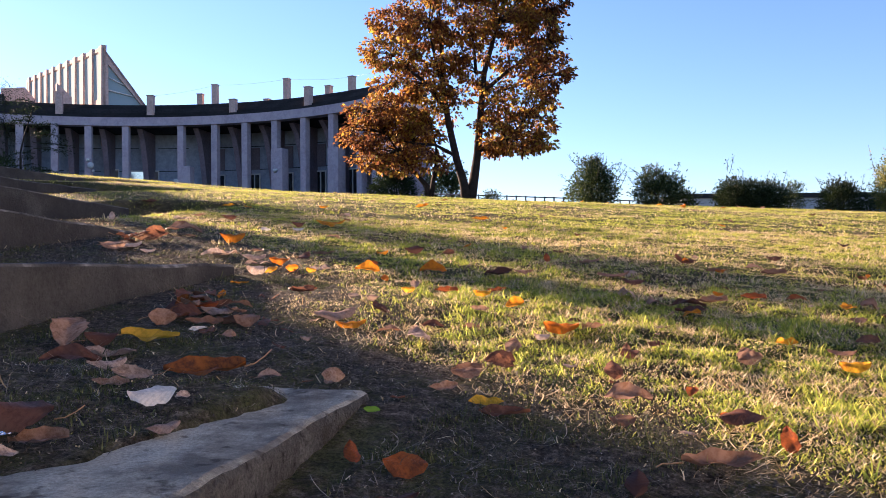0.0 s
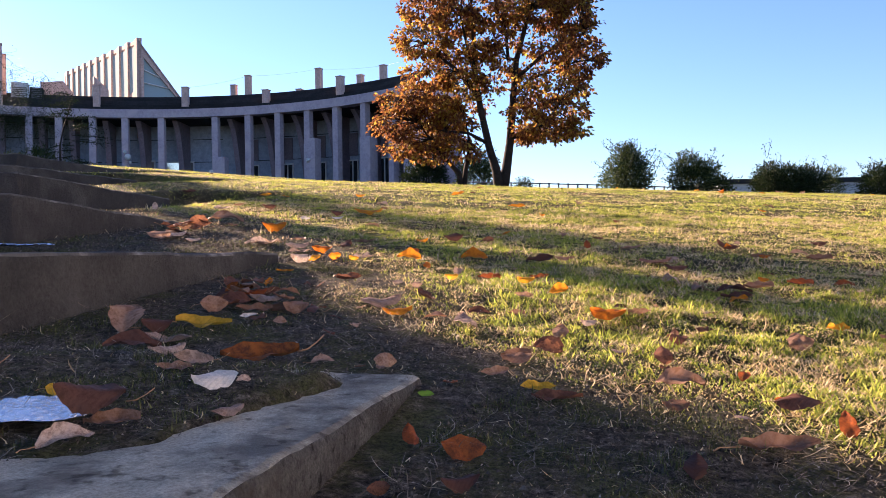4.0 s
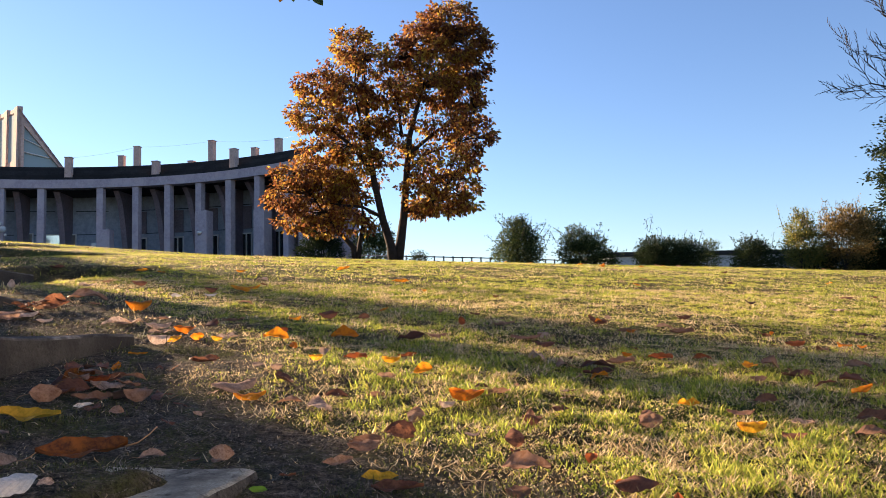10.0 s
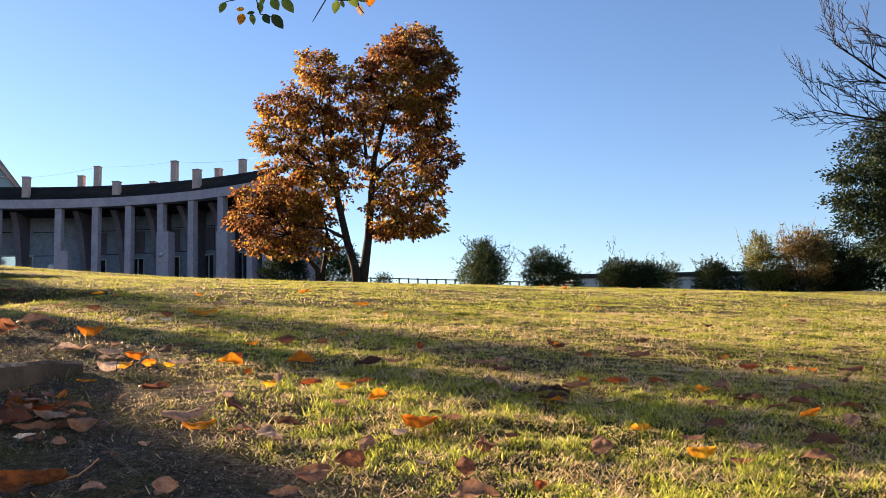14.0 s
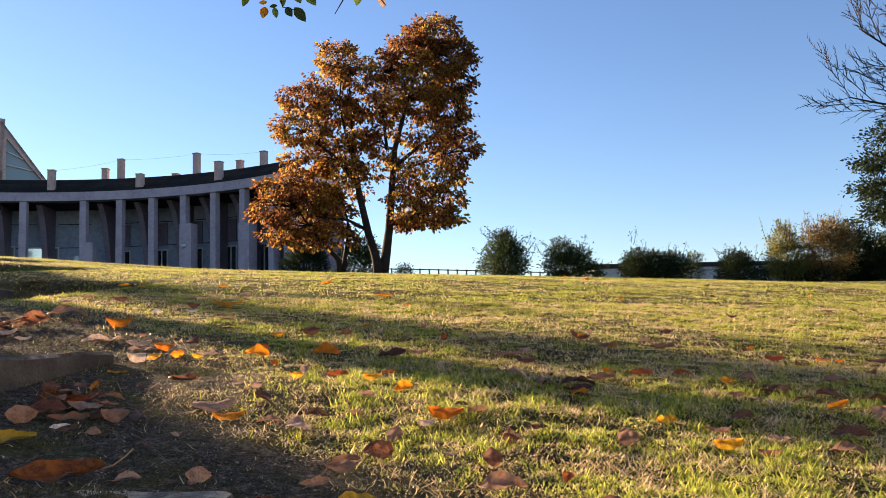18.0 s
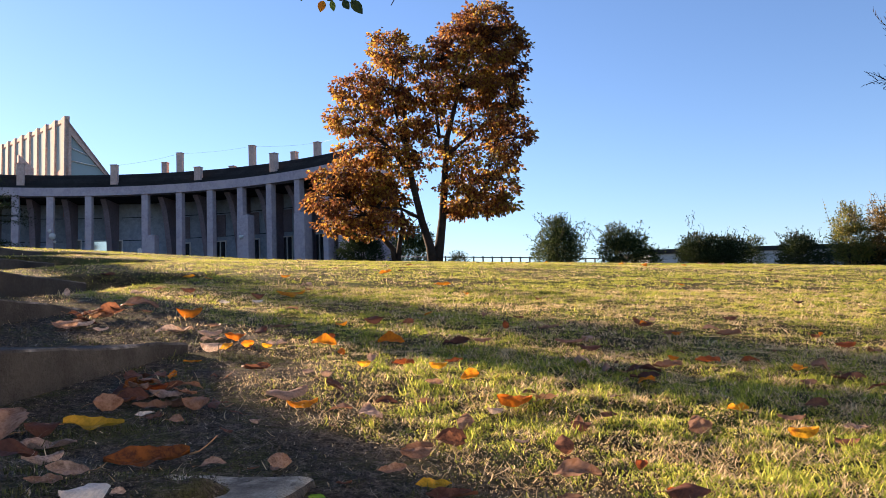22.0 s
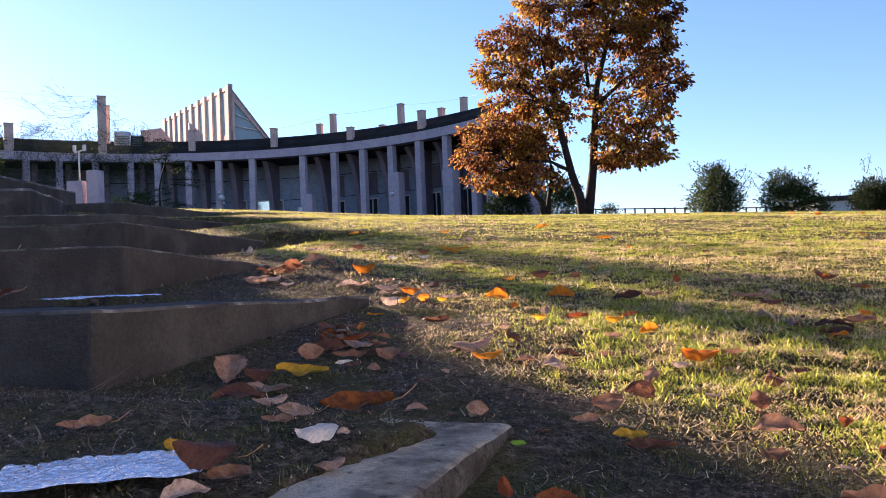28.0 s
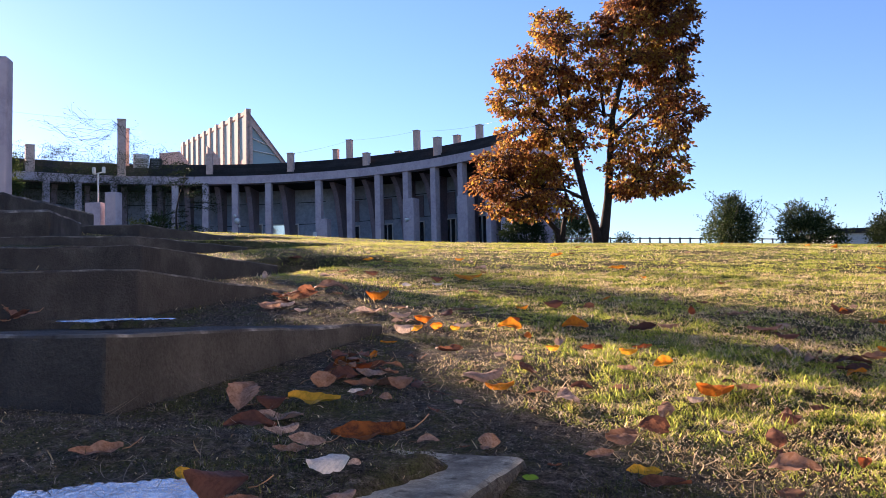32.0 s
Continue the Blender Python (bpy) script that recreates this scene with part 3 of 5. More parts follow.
litter = joined([blades(42000, -1.6, 2.0, 0.7, 3.0, 0.036, 0.0013, 0.1, soil_only, 15, 5, 1.4, 1.6), blades(80000, -1.6, 2.0, 0.7, 3.0, 0.006, 0.0030, 0.25, soil_only, 16, 1, 1.4, 0.2),
                 blades(16000, -3.4, 0.2, 3.0, 5.6, 0.034, 0.0016, 0.1, soil_only, 25, 4, 1.4, 1.4), blades(60000, -3.4, 0.2, 3.0, 5.6, 0.010, 0.0055, 0.25, soil_only, 26, 1, 1.35, 0.3)])
thing("soil_litter", "dead grass stems and crumbs of leaf lying on dark soil", "litter", "", "stuff", tri_data("soil_litter", *litter, LITTER))
moss = joined([blades(240000, -1.6, 2.0, 0.7, 3.0, 0.006, 0.0022, 0.6, mossy, 17, 1, 0.3), blades(2200, -1.6, 2.0, 0.7, 3.0, 0.022, 0.0030, 0.5, mossy, 18, 3, 0.8, 1.2),
               blades(50000, -3.4, 0.2, 3.0, 5.6, 0.008, 0.0035, 0.6, mossy, 19, 1, 0.4)])


def clods(n, x0, x1, y0, y1, size, seed):
    """Loose crumbs of earth, each a skewed little pyramid."""
    rng = np.random.default_rng(seed)
    x, y = rng.uniform(x0, x1, n), rng.uniform(y0, y1, n)
    ok = (rng.random(n) < soil_only(x, y)) & (x > -0.86 * y - 0.15) & (x < 0.8 * y + 0.25)
    x, y = x[ok], y[ok]
    n = len(x)
    s = size * rng.lognormal(0, 0.35, n)
    verts = np.stack([x, y, ground_z(x, y) + 0.001], 1)[:, None] + (np.array([(-0.5, -0.4, 0), (0.55, -0.35, 0), (0.0, 0.6, 0), (0.0, 0.0, 0.75)])[None] + rng.normal(0, 0.18, (n, 4, 3))) * s[:, None, None]
    tri = (np.arange(n) * 4)[:, None, None] + np.array([(0, 1, 3), (1, 2, 3), (2, 0, 3)])[None]
    return verts.reshape(-1, 3), tri.reshape(-1, 3)


thing("soil_crumbs", "loose dark brown crumbs of earth by the steps", "soil", "", "stuff", tri_data("soil_crumbs", *joined([clods(80000, -1.6, 2.0, 0.7, 3.0, 0.0035, 41), clods(40000, -3.4, 0.2, 3.0, 5.6, 0.006, 43)]), CLOD))
thing("moss", "low green moss and thin grass shoots on the soil", "moss", "", "stuff", tri_data("moss", *moss, MOSS))


# ---------------------------------------------------------------- concrete steps


def step_block(corner, top, bottom, long_side, long_front, sink, label, material, turn=0.0, bevel=0.02, seed=0, name="concrete_step", rough=0.012, front=None, cut=0.13, side=None):
    """One cast block with worn edges, painted pale as if lit. corner: where side and front meet; sink: how far its top
    falls along the side.
    """
    ox, oy = corner
    d2 = Vector((*front, 0)).normalized() if front else D2
    bm = box_bm(0, long_side, 0, long_front, bottom, top, bevel)
    for axis, length in ((0, long_side), (1, long_front)):
        for k in range(1, int(length / cut)):
            normal = (1, 0, 0) if axis == 0 else (0, 1, 0)
            place = (k * cut, 0, 0) if axis == 0 else (0, k * cut, 0)
            bmesh.ops.bisect_plane(bm, geom=bm.verts[:] + bm.edges[:] + bm.faces[:], plane_co=place, plane_no=normal)
    for v in bm.verts:
        s, f, z = v.co
        w = Vector((s * 3 + seed, f * 3, z * 3))
        shift = Vector((noise.noise(w), noise.noise(w + Vector((9, 0, 0))), noise.noise(w + Vector((0, 9, 0))))) * rough
        fine = noise.noise(w * 5) * rough * 0.5
        edge = 1.0 if z > top - 3 * bevel else 0.3
        z = z - sink * s / long_side * (1 if z > (top + bottom) / 2 else 0)
        p = D1 * s + d2 * f
        v.co = (p.x + shift.x, p.y + shift.y, z + shift.z * edge + fine)
    me = bm_data(name, bm, material, False)
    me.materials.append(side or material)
    me.materials.append(LIT_WORN_EDGE)
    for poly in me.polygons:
        # Upward-tilted edge faces get the pale tone that stands for caught light
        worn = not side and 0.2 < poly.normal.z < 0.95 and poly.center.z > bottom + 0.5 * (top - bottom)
        # Where side is given, steep faces take that shade-darkened colour
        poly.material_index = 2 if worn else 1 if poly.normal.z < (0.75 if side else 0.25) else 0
    m = Matrix.Translation((ox, oy, 0)) @ Matrix.Rotation(radians(turn), 4, "Z")
    ob = thing(name, label, "step", "concrete steps beside the lawn", "", None, m)
    for piece, wanted, tag in (("block", (0, 1), ""), ("lit_worn_edge", (2,), "chipped edge painted pale for the light it catches")):
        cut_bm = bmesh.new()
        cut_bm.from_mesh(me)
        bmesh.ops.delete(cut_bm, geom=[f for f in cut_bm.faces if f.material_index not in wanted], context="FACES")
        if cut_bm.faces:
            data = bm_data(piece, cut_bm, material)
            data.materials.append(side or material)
            data.materials.append(LIT_WORN_EDGE)
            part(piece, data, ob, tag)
        else:
            cut_bm.free()
    return ob


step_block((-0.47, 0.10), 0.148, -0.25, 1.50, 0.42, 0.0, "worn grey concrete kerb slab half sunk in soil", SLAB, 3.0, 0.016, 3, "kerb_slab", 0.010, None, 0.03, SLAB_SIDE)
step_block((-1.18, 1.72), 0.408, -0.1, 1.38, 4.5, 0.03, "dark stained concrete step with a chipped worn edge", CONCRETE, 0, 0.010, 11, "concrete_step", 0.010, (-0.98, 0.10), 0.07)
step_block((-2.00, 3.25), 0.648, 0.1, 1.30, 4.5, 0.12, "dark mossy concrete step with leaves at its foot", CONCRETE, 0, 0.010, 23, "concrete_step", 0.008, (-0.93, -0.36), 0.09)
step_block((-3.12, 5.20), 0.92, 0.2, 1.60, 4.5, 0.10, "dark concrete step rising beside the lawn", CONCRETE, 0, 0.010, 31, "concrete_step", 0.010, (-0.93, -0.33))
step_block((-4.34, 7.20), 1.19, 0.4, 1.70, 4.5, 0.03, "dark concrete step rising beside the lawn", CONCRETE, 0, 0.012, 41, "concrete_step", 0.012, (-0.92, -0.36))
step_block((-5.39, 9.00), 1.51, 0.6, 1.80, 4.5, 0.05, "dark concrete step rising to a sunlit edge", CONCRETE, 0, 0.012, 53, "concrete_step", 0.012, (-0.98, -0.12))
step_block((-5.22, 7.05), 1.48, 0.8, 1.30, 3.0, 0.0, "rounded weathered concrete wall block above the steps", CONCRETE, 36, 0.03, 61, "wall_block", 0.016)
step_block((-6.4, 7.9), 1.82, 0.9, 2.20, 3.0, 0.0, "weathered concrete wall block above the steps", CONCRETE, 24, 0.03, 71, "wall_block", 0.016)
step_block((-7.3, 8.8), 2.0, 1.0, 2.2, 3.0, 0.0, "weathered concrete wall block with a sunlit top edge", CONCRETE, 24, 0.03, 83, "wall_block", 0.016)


# ---------------------------------------------------------------- unseen wall added beside and behind the camera to bounce sun into the shade
BOUNCE_WALL = surface("grey_render", [(0.3, (0.62, 0.60, 0.58)), (0.7, (0.70, 0.68, 0.66))], 0.6, 0.9, 10.0, 0.2, 0.01, stain=(0.5, 0.49, 0.48), stain_scale=0.4)
thing("bounce_wall", "plain light grey wall added out of view to bounce sun into the shade", "wall", "", "structure", bm_data("bounce_wall", box_bm(10.0, 10.4, -14.0, 5.0, -3.0, 6.5, 0.02), BOUNCE_WALL))


# ---------------------------------------------------------------- colonnade building
CX, CY, RAD = -21.8, 33.4, 25.0
EAVE = 9.95


def arc(phi, r, z):
    a = radians(phi)
    return Vector((CX + r * math.sin(a), CY + r * math.cos(a), z))


def arc_bar(phi0, phi1, r0, r1, z0, z1, z0b=None, z1b=None, steps=None):
    """A bar bent along the arc; z0, z1 at the inner radius r0, and z0b, z1b at the outer."""
    z0b, z1b = z0 if z0b is None else z0b, z1 if z1b is None else z1b
    n = steps or max(1, int(abs(phi1 - phi0) / 2))
    verts, faces = [], []
    for k in range(n + 1):
        p = phi0 + (phi1 - phi0) * k / n
        verts += [arc(p, r0, z0), arc(p, r0, z1), arc(p, r1, z1b), arc(p, r1, z0b)]
    for k in range(n):
        a = 4 * k
        for i in range(4):
            j = (i + 1) % 4
            faces.append((a + i, a + j, a + 4 + j, a + 4 + i))
    faces += [(3, 2, 1, 0), (4 * n, 4 * n + 1, 4 * n + 2, 4 * n + 3)]
    return verts, faces


def on_arc(phi, r, z=0.0):
    """A pose on the arc: local x along it, local y outwards."""
    return Matrix.Translation(arc(phi, r, z)) @ Matrix.Rotation(-radians(phi), 4, "Z")


building = thing("colonnade_building", "curved grey-pink concrete building with a tall colonnade and dark roof", "building")
PHIS = [-52.6, -47.0, -41.4, -36.4, -30.7, -25.0, -20.5, -15.2, -9.9, -3.8, 5.7, 11.8, 17.5, 23.3, 29.1, 35.0, 41.1, 44.5]
part("wall", data_of("wall", *arc_bar(-55, 45, RAD + 4.0, RAD + 4.3, 0.5, 10.3), BLUE_WALL), building, "blue-grey panelled inner wall")
part("fascia", data_of("fascia", *arc_bar(-55, 45, RAD - 0.35, RAD + 0.45, EAVE, EAVE + 0.62), FACADE), building, "grey-pink concrete beam")
part("end_wall", data_of("end_wall", *arc_bar(44.6, 45.2, RAD - 0.3, RAD + 4.3, 0.5, 10.5), FACADE), building)
# Near-black roof colour on the soffit stands in for the shade under the eave
part("soffit", data_of("soffit", *arc_bar(-55, 45, RAD + 0.45, RAD + 4.35, EAVE - 0.05, EAVE + 0.5), ROOF), building, "soffit coloured near-black for the shade under the eave")
roof = part("roof", data_of("roof", *arc_bar(-55, 45, RAD - 0.2, RAD + 4.4, EAVE + 0.55, EAVE + 0.63, EAVE + 0.9, EAVE + 1.5), ROOF), building, "dark stepped roof")
for k in range(6):
    r0 = RAD - 0.32 + k * 0.36
    z = EAVE + 0.60 + k * 0.215
    part("roof_course", data_of("roof_course", *arc_bar(-55, 45, r0, r0 + 0.5, z, z + 0.19, z + 0.05, z + 0.24), ROOF), roof)
column_data = bm_data("column", box_bm(-0.24, 0.24, -0.26, 0.26, 0.5, EAVE, 0.03), FACADE)
plinths = {-36.4: 6.6, -20.5: 6.0, 5.7: 6.9, 23.3: 7.9, 35.0: 7.6}


def buttress_data():
    """A pier from the wall that widens in a curve towards the soffit."""
    bm = bmesh.new()
    line = [(4.0, 0.5), (4.0, 9.9)] + [(0.9 + 2.2 * (1 - (z - 2.5) / 7.4) ** 0.55, z) for z in np.linspace(9.9, 2.5, 12)] + [(3.1, 0.5)]
    rings = []
    for x in (-0.2, 0.2):
        rings.append([bm.verts.new((x, r, z)) for r, z in line])
    bm.faces.new(rings[0])
    bm.faces.new(rings[1][::-1])
    for i in range(len(line)):
        j = (i + 1) % len(line)
        bm.faces.new((rings[0][j], rings[0][i], rings[1][i], rings[1][j]))
    bmesh.ops.recalc_face_normals(bm, faces=bm.faces)
    return bm_data("buttress", bm, SHADED_PIER)


PIER = buttress_data()
for phi in PHIS:
    part("column", column_data, building, "", on_arc(phi, RAD))
    part("buttress", PIER, building, "", on_arc(phi + 1.5, RAD))
    if phi in plinths:
        part("plinth", bm_data("plinth", box_bm(-0.1, 0.85, -0.5, 0.3, 0.5, plinths[phi], 0.03), FACADE), building, "", on_arc(phi, RAD))


def window(phi, wide, low, high, bars, glass=GLASS, name="window"):
    """A framed window in the inner wall, with upright bars between its panes."""
    m = on_arc(phi, RAD + 3.98)
    w = part(name, bm_data("window_frame", box_bm(-wide / 2 - 0.07, wide / 2 + 0.07, -0.10, 0.0, high, high + 0.09), WHITE_FRAME), building, "", m)
    for x in [-wide / 2 - 0.035, wide / 2 + 0.035] + [wide * (k / (bars + 1) - 0.5) for k in range(1, bars + 1)]:
        part("frame_bar", bm_data("frame_bar", box_bm(x - 0.04, x + 0.04, -0.10, 0.0, low, high), WHITE_FRAME), w)
    part("pane", bm_data("pane", box_bm(-wide / 2, wide / 2, -0.03, -0.015, low, high), glass), w)


bays = [(a + b) / 2 for a, b in zip(PHIS, PHIS[1:])]
for k, phi in enumerate(bays):
    if abs(phi - 0.95) < 1:
        window(phi - 4.6, 2.2, 2.8, 7.0, 1, PALE_PANE)
    elif abs(phi + 6.85) < 1:
        window(phi - 1.6, 0.9, 2.8, 7.1, 0, PALE_PANE)
    else:
        window(phi - 0.4, 0.85, 2.8, 6.6, 1)
    if 8 < phi < 45:
        part("shutter", bm_data("shutter", box_bm(-0.4, 0.4, -0.08, 0.0, 7.0, 8.7, 0.01), RED_PANEL), building, "dull reddish-grey panel", on_arc(phi - 0.3, RAD + 3.98))
    for z in (5.0, 7.0, 8.8):
        part("wall_joint", data_of("wall_joint", *arc_bar(phi - 2.4, phi + 2.4, RAD + 3.97, RAD + 3.99, z, z + 0.05, steps=2), ROOF), building)

# roof posts: bearing tangent, foot radius offset, top height
post_label = "square pinkish concrete post standing on the roof"
FRONT = [(-0.4870, 12.4), (-0.3705, 12.25), (-0.2655, 11.75), (-0.1698, 12.1)]
BACK = [(-0.3071, 13.05), (-0.2884, 13.75), (-0.2223, 12.4), (-0.1970, 13.85), (-0.1437, 12.95), (-0.1142, 13.4)]


def post_at(u, extra, top, wide, foot, material=FIN):
    """A roof post where the bearing with tangent u meets the arc widened by extra."""
    r = RAD + extra
    a, b, c = u * u + 1, -2 * (u * CX + CY), CX * CX + CY * CY - r * r
    y = (-b + math.sqrt(b * b - 4 * a * c)) / (2 * a)
    phi = math.degrees(math.atan2(u * y - CX, y - CY))
    bm = box_bm(-wide / 2, wide / 2, -wide / 2, wide / 2, foot, top - 0.06, 0.02)
    box_bm(-wide / 2 - 0.03, wide / 2 + 0.03, -wide / 2 - 0.03, wide / 2 + 0.03, top - 0.06, top, 0.01, bm)
    thing("roof_post", post_label, "post", "posts on the curved roof", "", bm_data("roof_post", bm, material), on_arc(phi, r))
    return arc(phi, r, top)


front_tops = [post_at(u, -0.05, top, 0.46, EAVE + 0.6) for u, top in FRONT]
back_tops = [post_at(u, 3.6, top, 0.44, EAVE + 1.3) for u, top in BACK]
left_tops = [post_at(u, e, top, w, EAVE + 0.6) for u, e, top, w in ((-0.618, -0.05, 15.0, 0.6), (-0.6115, 1.4, 14.6, 0.5), (-0.761, -0.05, 12.6, 0.6))]
wires = [(front_tops[1], back_tops[1]), (back_tops[1], back_tops[3]), (back_tops[3], back_tops[5]), (back_tops[5], arc(50, RAD + 3.6, 13.6)), (left_tops[0], arc(-48, RAD, 15.0))]
for a, b in wires:
    pts = [a.lerp(b, s) - Vector((0, 0, 0.12 * 4 * s * (1 - s) + 0.05)) for s in (0, 0.25, 0.5, 0.75, 1)]
    thing("roof_wire", "thin wire strung between the roof posts", "wire", "wires between the roof posts", "", tubes_data("roof_wire", [(pts, [0.006] * 5)], WIRE, 4))

# skylight tower behind the roof
tower = thing("skylight_tower", "wedge-shaped pink rooftop tower with vertical fins and glass", "tower")
TA = Vector((-26.75, 62.0, 0))
TW = Vector((-math.sin(radians(38)), math.cos(radians(38)), 0))
TN = Vector((TW.y, -TW.x, 0))
TB = TA + TN * 3.75
top_a, top_far, low = 16.9, 19.6, 12.05
far = TW * 30


def prism(points, push):
    """A flat outline given thickness along push."""
    n = len(points)
    verts = [Vector(p) for p in points] + [Vector(p) + push for p in points]
    faces = [tuple(range(n))[::-1], tuple(range(n, 2 * n))] + [(i, (i + 1) % n, (i + 1) % n + n, i + n) for i in range(n)]
    return verts, faces


def up(v, z):
    return Vector((v.x, v.y, z))


outer = [up(TA, 9.0), up(TB, 9.0), up(TB, low), up(TA, top_a)]
hole = [up(TA + TN * 0.42, low + 0.22), up(TB - TN * 0.5, low + 0.22), up(TA + TN * 0.42, low + 0.22 + 3.25)]
frame_faces = [([outer[0], outer[1], outer[2], hole[1], hole[0]]), ([outer[2], outer[3], hole[2], hole[1]]), ([outer[3], outer[0], hole[0], hole[2]])]
for f in frame_faces:
    part("end_wall", data_of("end_wall", *prism(f, TW * 0.35), FIN), tower, "pink rendered gable frame")
part("end_glass", data_of("end_glass", *prism([h + TW * 0.2 for h in hole], TW * 0.05), TOWER_GLASS), tower, "triangular glass pane")
for s in (0.3, 0.62):
    a, b = hole[2].lerp(hole[0], s), hole[2].lerp(hole[1], s + 0.22 * (1 - s))
    part("glazing_bar", tubes_data("glazing_bar", [([a + TW * 0.12, b + TW * 0.12], [0.06, 0.06])], WHITE_FRAME, 4), tower)
part("sloping_roof", data_of("sloping_roof", [up(TA, top_a), up(TB, low), up(TB + far, low), up(TA + far, top_far),
                                              up(TA, top_a - 0.3), up(TB, low - 0.3), up(TB + far, low - 0.3), up(TA + far, top_far - 0.3)],
                             [(0, 1, 2, 3), (7, 6, 5, 4), (0, 4, 5, 1), (1, 5, 6, 2), (2, 6, 7, 3), (3, 7, 4, 0)], FIN), tower)
part("back_wall", data_of("back_wall", *prism([up(TA + far, 9), up(TB + far, 9), up(TB + far, low), up(TA + far, top_far)], TW * 0.3), FIN), tower)
part("side_glass", data_of("side_glass", *prism([up(TA + TN * 0.04, 9), up(TA + far + TN * 0.04, 9), up(TA + far + TN * 0.04, top_far - 0.45), up(TA + TN * 0.04, top_a - 0.45)], TN * 0.05), TOWER_GLASS), tower, "pale glazing between the fins")
part("sill_band", data_of("sill_band", *prism([up(TA, 9), up(TA + far, 9), up(TA + far, 12.3), up(TA, 13.0)], TN * 0.2), FIN), tower)
for k in range(11):
    s = 30 * k / 10.6
    z = top_a + (top_far - top_a) * s / 30 + 0.12
    base = TA + TW * s
    part("fin", data_of("fin", *prism([up(base - TN * 0.16, 9), up(base + TN * 0.03, 9), up(base + TN * 0.3, z), up(base - TN * 0.1, z)], TW * 0.85), FIN), tower)
# lower pink roof structures beside the tower
u0 = Vector((-33.9, 60.4, 0))
wedge = thing("roof_parapet", "low pink rendered parapet with a sloping end", "parapet")
part("parapet_wall", data_of("parapet_wall", *prism([up(u0, 10.5), up(u0 + Vector((2.7, 1.0, 0)), 10.5), up(u0 + Vector((2.6, 1.0, 0)), 12.0), up(u0 + Vector((1.5, 0.6, 0)), 13.5), up(u0, 13.3)], Vector((-0.4, 1.2, 0))), FIN), wedge)
fin2 = Vector((-29.4, 60.0, 0))
thing("roof_fin", "small pointed pink wall fin on the roof", "wall fin", "", "", data_of("roof_fin", *prism([up(fin2, 10.5), up(fin2 + Vector((0.9, 0.5, 0)), 10.5), up(fin2 + Vector((0.9, 0.5, 0)), 12.6), up(fin2, 13.6)], Vector((-0.3, 0.4, 0))), FIN))
for phi, w, label in ((-26.4, 1.15, "pale grey air-conditioning box on the roof"), (-24.0, 0.9, "dark grey ventilation box on the roof")):
    ac = thing("roof_unit", label, "roof unit", "boxes on the roof")
    ac.matrix_basis = on_arc(phi, RAD + 1.2)
    part("casing", bm_data("casing", box_bm(-w / 2, w / 2, -0.4, 0.4, EAVE + 0.9, EAVE + 2.55 if w > 1 else EAVE + 2.25, 0.03), METAL if w > 1 else ROOF), ac)
    for k in range(9):
        part("louvre", bm_data("louvre", box_bm(-w / 2 + 0.1, w / 2 - 0.1, -0.43, -0.39, EAVE + 1.0 + k * 0.14, EAVE + 1.08 + k * 0.14), WIRE), ac)


# ---------------------------------------------------------------- posts of the pergola beside the steps
def pergola_post(x, y, wide, top, label):
    base = gz(x, y) - 0.4
    bm = box_bm(-wide / 2, wide / 2, -wide / 2, wide / 2, base, top - 0.05, 0.03)
    thing("pergola_post", label, "post", "tall posts along the steps", "", bm_data("pergola_post", bm, FACADE), pose(x, y, 0, 0, 0, 20))


pergola_post(-10.04, 12.31, 0.34, 5.04, "tall square grey-pink concrete post above the steps")


# ---------------------------------------------------------------- trees and shrubs
def leaf_cards(places, ways, size, seed, droop=0.6, fold=0.35, ratio=0.5):
    """Folded leaves (two triangles each along a midrib) at places, pointing along ways."""
    rng = np.random.default_rng(seed)
    n = len(places)
    d = ways + rng.normal(0, 0.55, (n, 3))
    d[:, 2] -= droop
    d /= np.linalg.norm(d, axis=1, keepdims=True) + 1e-9
    side = np.cross(d, rng.normal(0, 1, (n, 3)))
    side /= np.linalg.norm(side, axis=1, keepdims=True) + 1e-9
    up_ = np.cross(side, d)
    length = (size * rng.uniform(0.6, 1.35, n))[:, None]
    mid = places + d * length * 0.45
    verts = np.stack([places, places + d * length - up_ * length * 0.12, mid + side * length * ratio / 2 + up_ * length * fold * 0.3, mid - side * length * ratio / 2 + up_ * length * fold * 0.3], 1)
    tri = (np.arange(n) * 4)[:, None, None] + np.array([(0, 2, 1), (0, 1, 3)])[None]
    return verts.reshape(-1, 3), tri.reshape(-1, 3)


def crown_points(lobes, clumps, per, spread, seed, hollow=0.55):
    """Leaf places gathered in clumps inside ellipsoid lobes, mostly near their outside; also the clump centres."""
    rng = np.random.default_rng(seed)
    vol = np.array([rx * ry * rz for *_, rx, ry, rz in lobes])
    pick = rng.choice(len(lobes), clumps, p=vol / vol.sum())
    way = rng.normal(0, 1, (clumps, 3))
    way /= np.linalg.norm(way, axis=1, keepdims=True)
    rad = hollow + (1.03 - hollow) * rng.random(clumps) ** 0.7
    lob = np.array(lobes)
    centre = lob[pick, :3] + way * rad[:, None] * lob[pick, 3:]
    counts = rng.poisson(per, clumps)
    idx = np.repeat(np.arange(clumps), counts)
    off = rng.normal(0, 1, (len(idx), 3)) * spread * np.array([1, 1, 0.55])
    return centre, centre[idx] + off, way[idx] + off / spread * 0.5


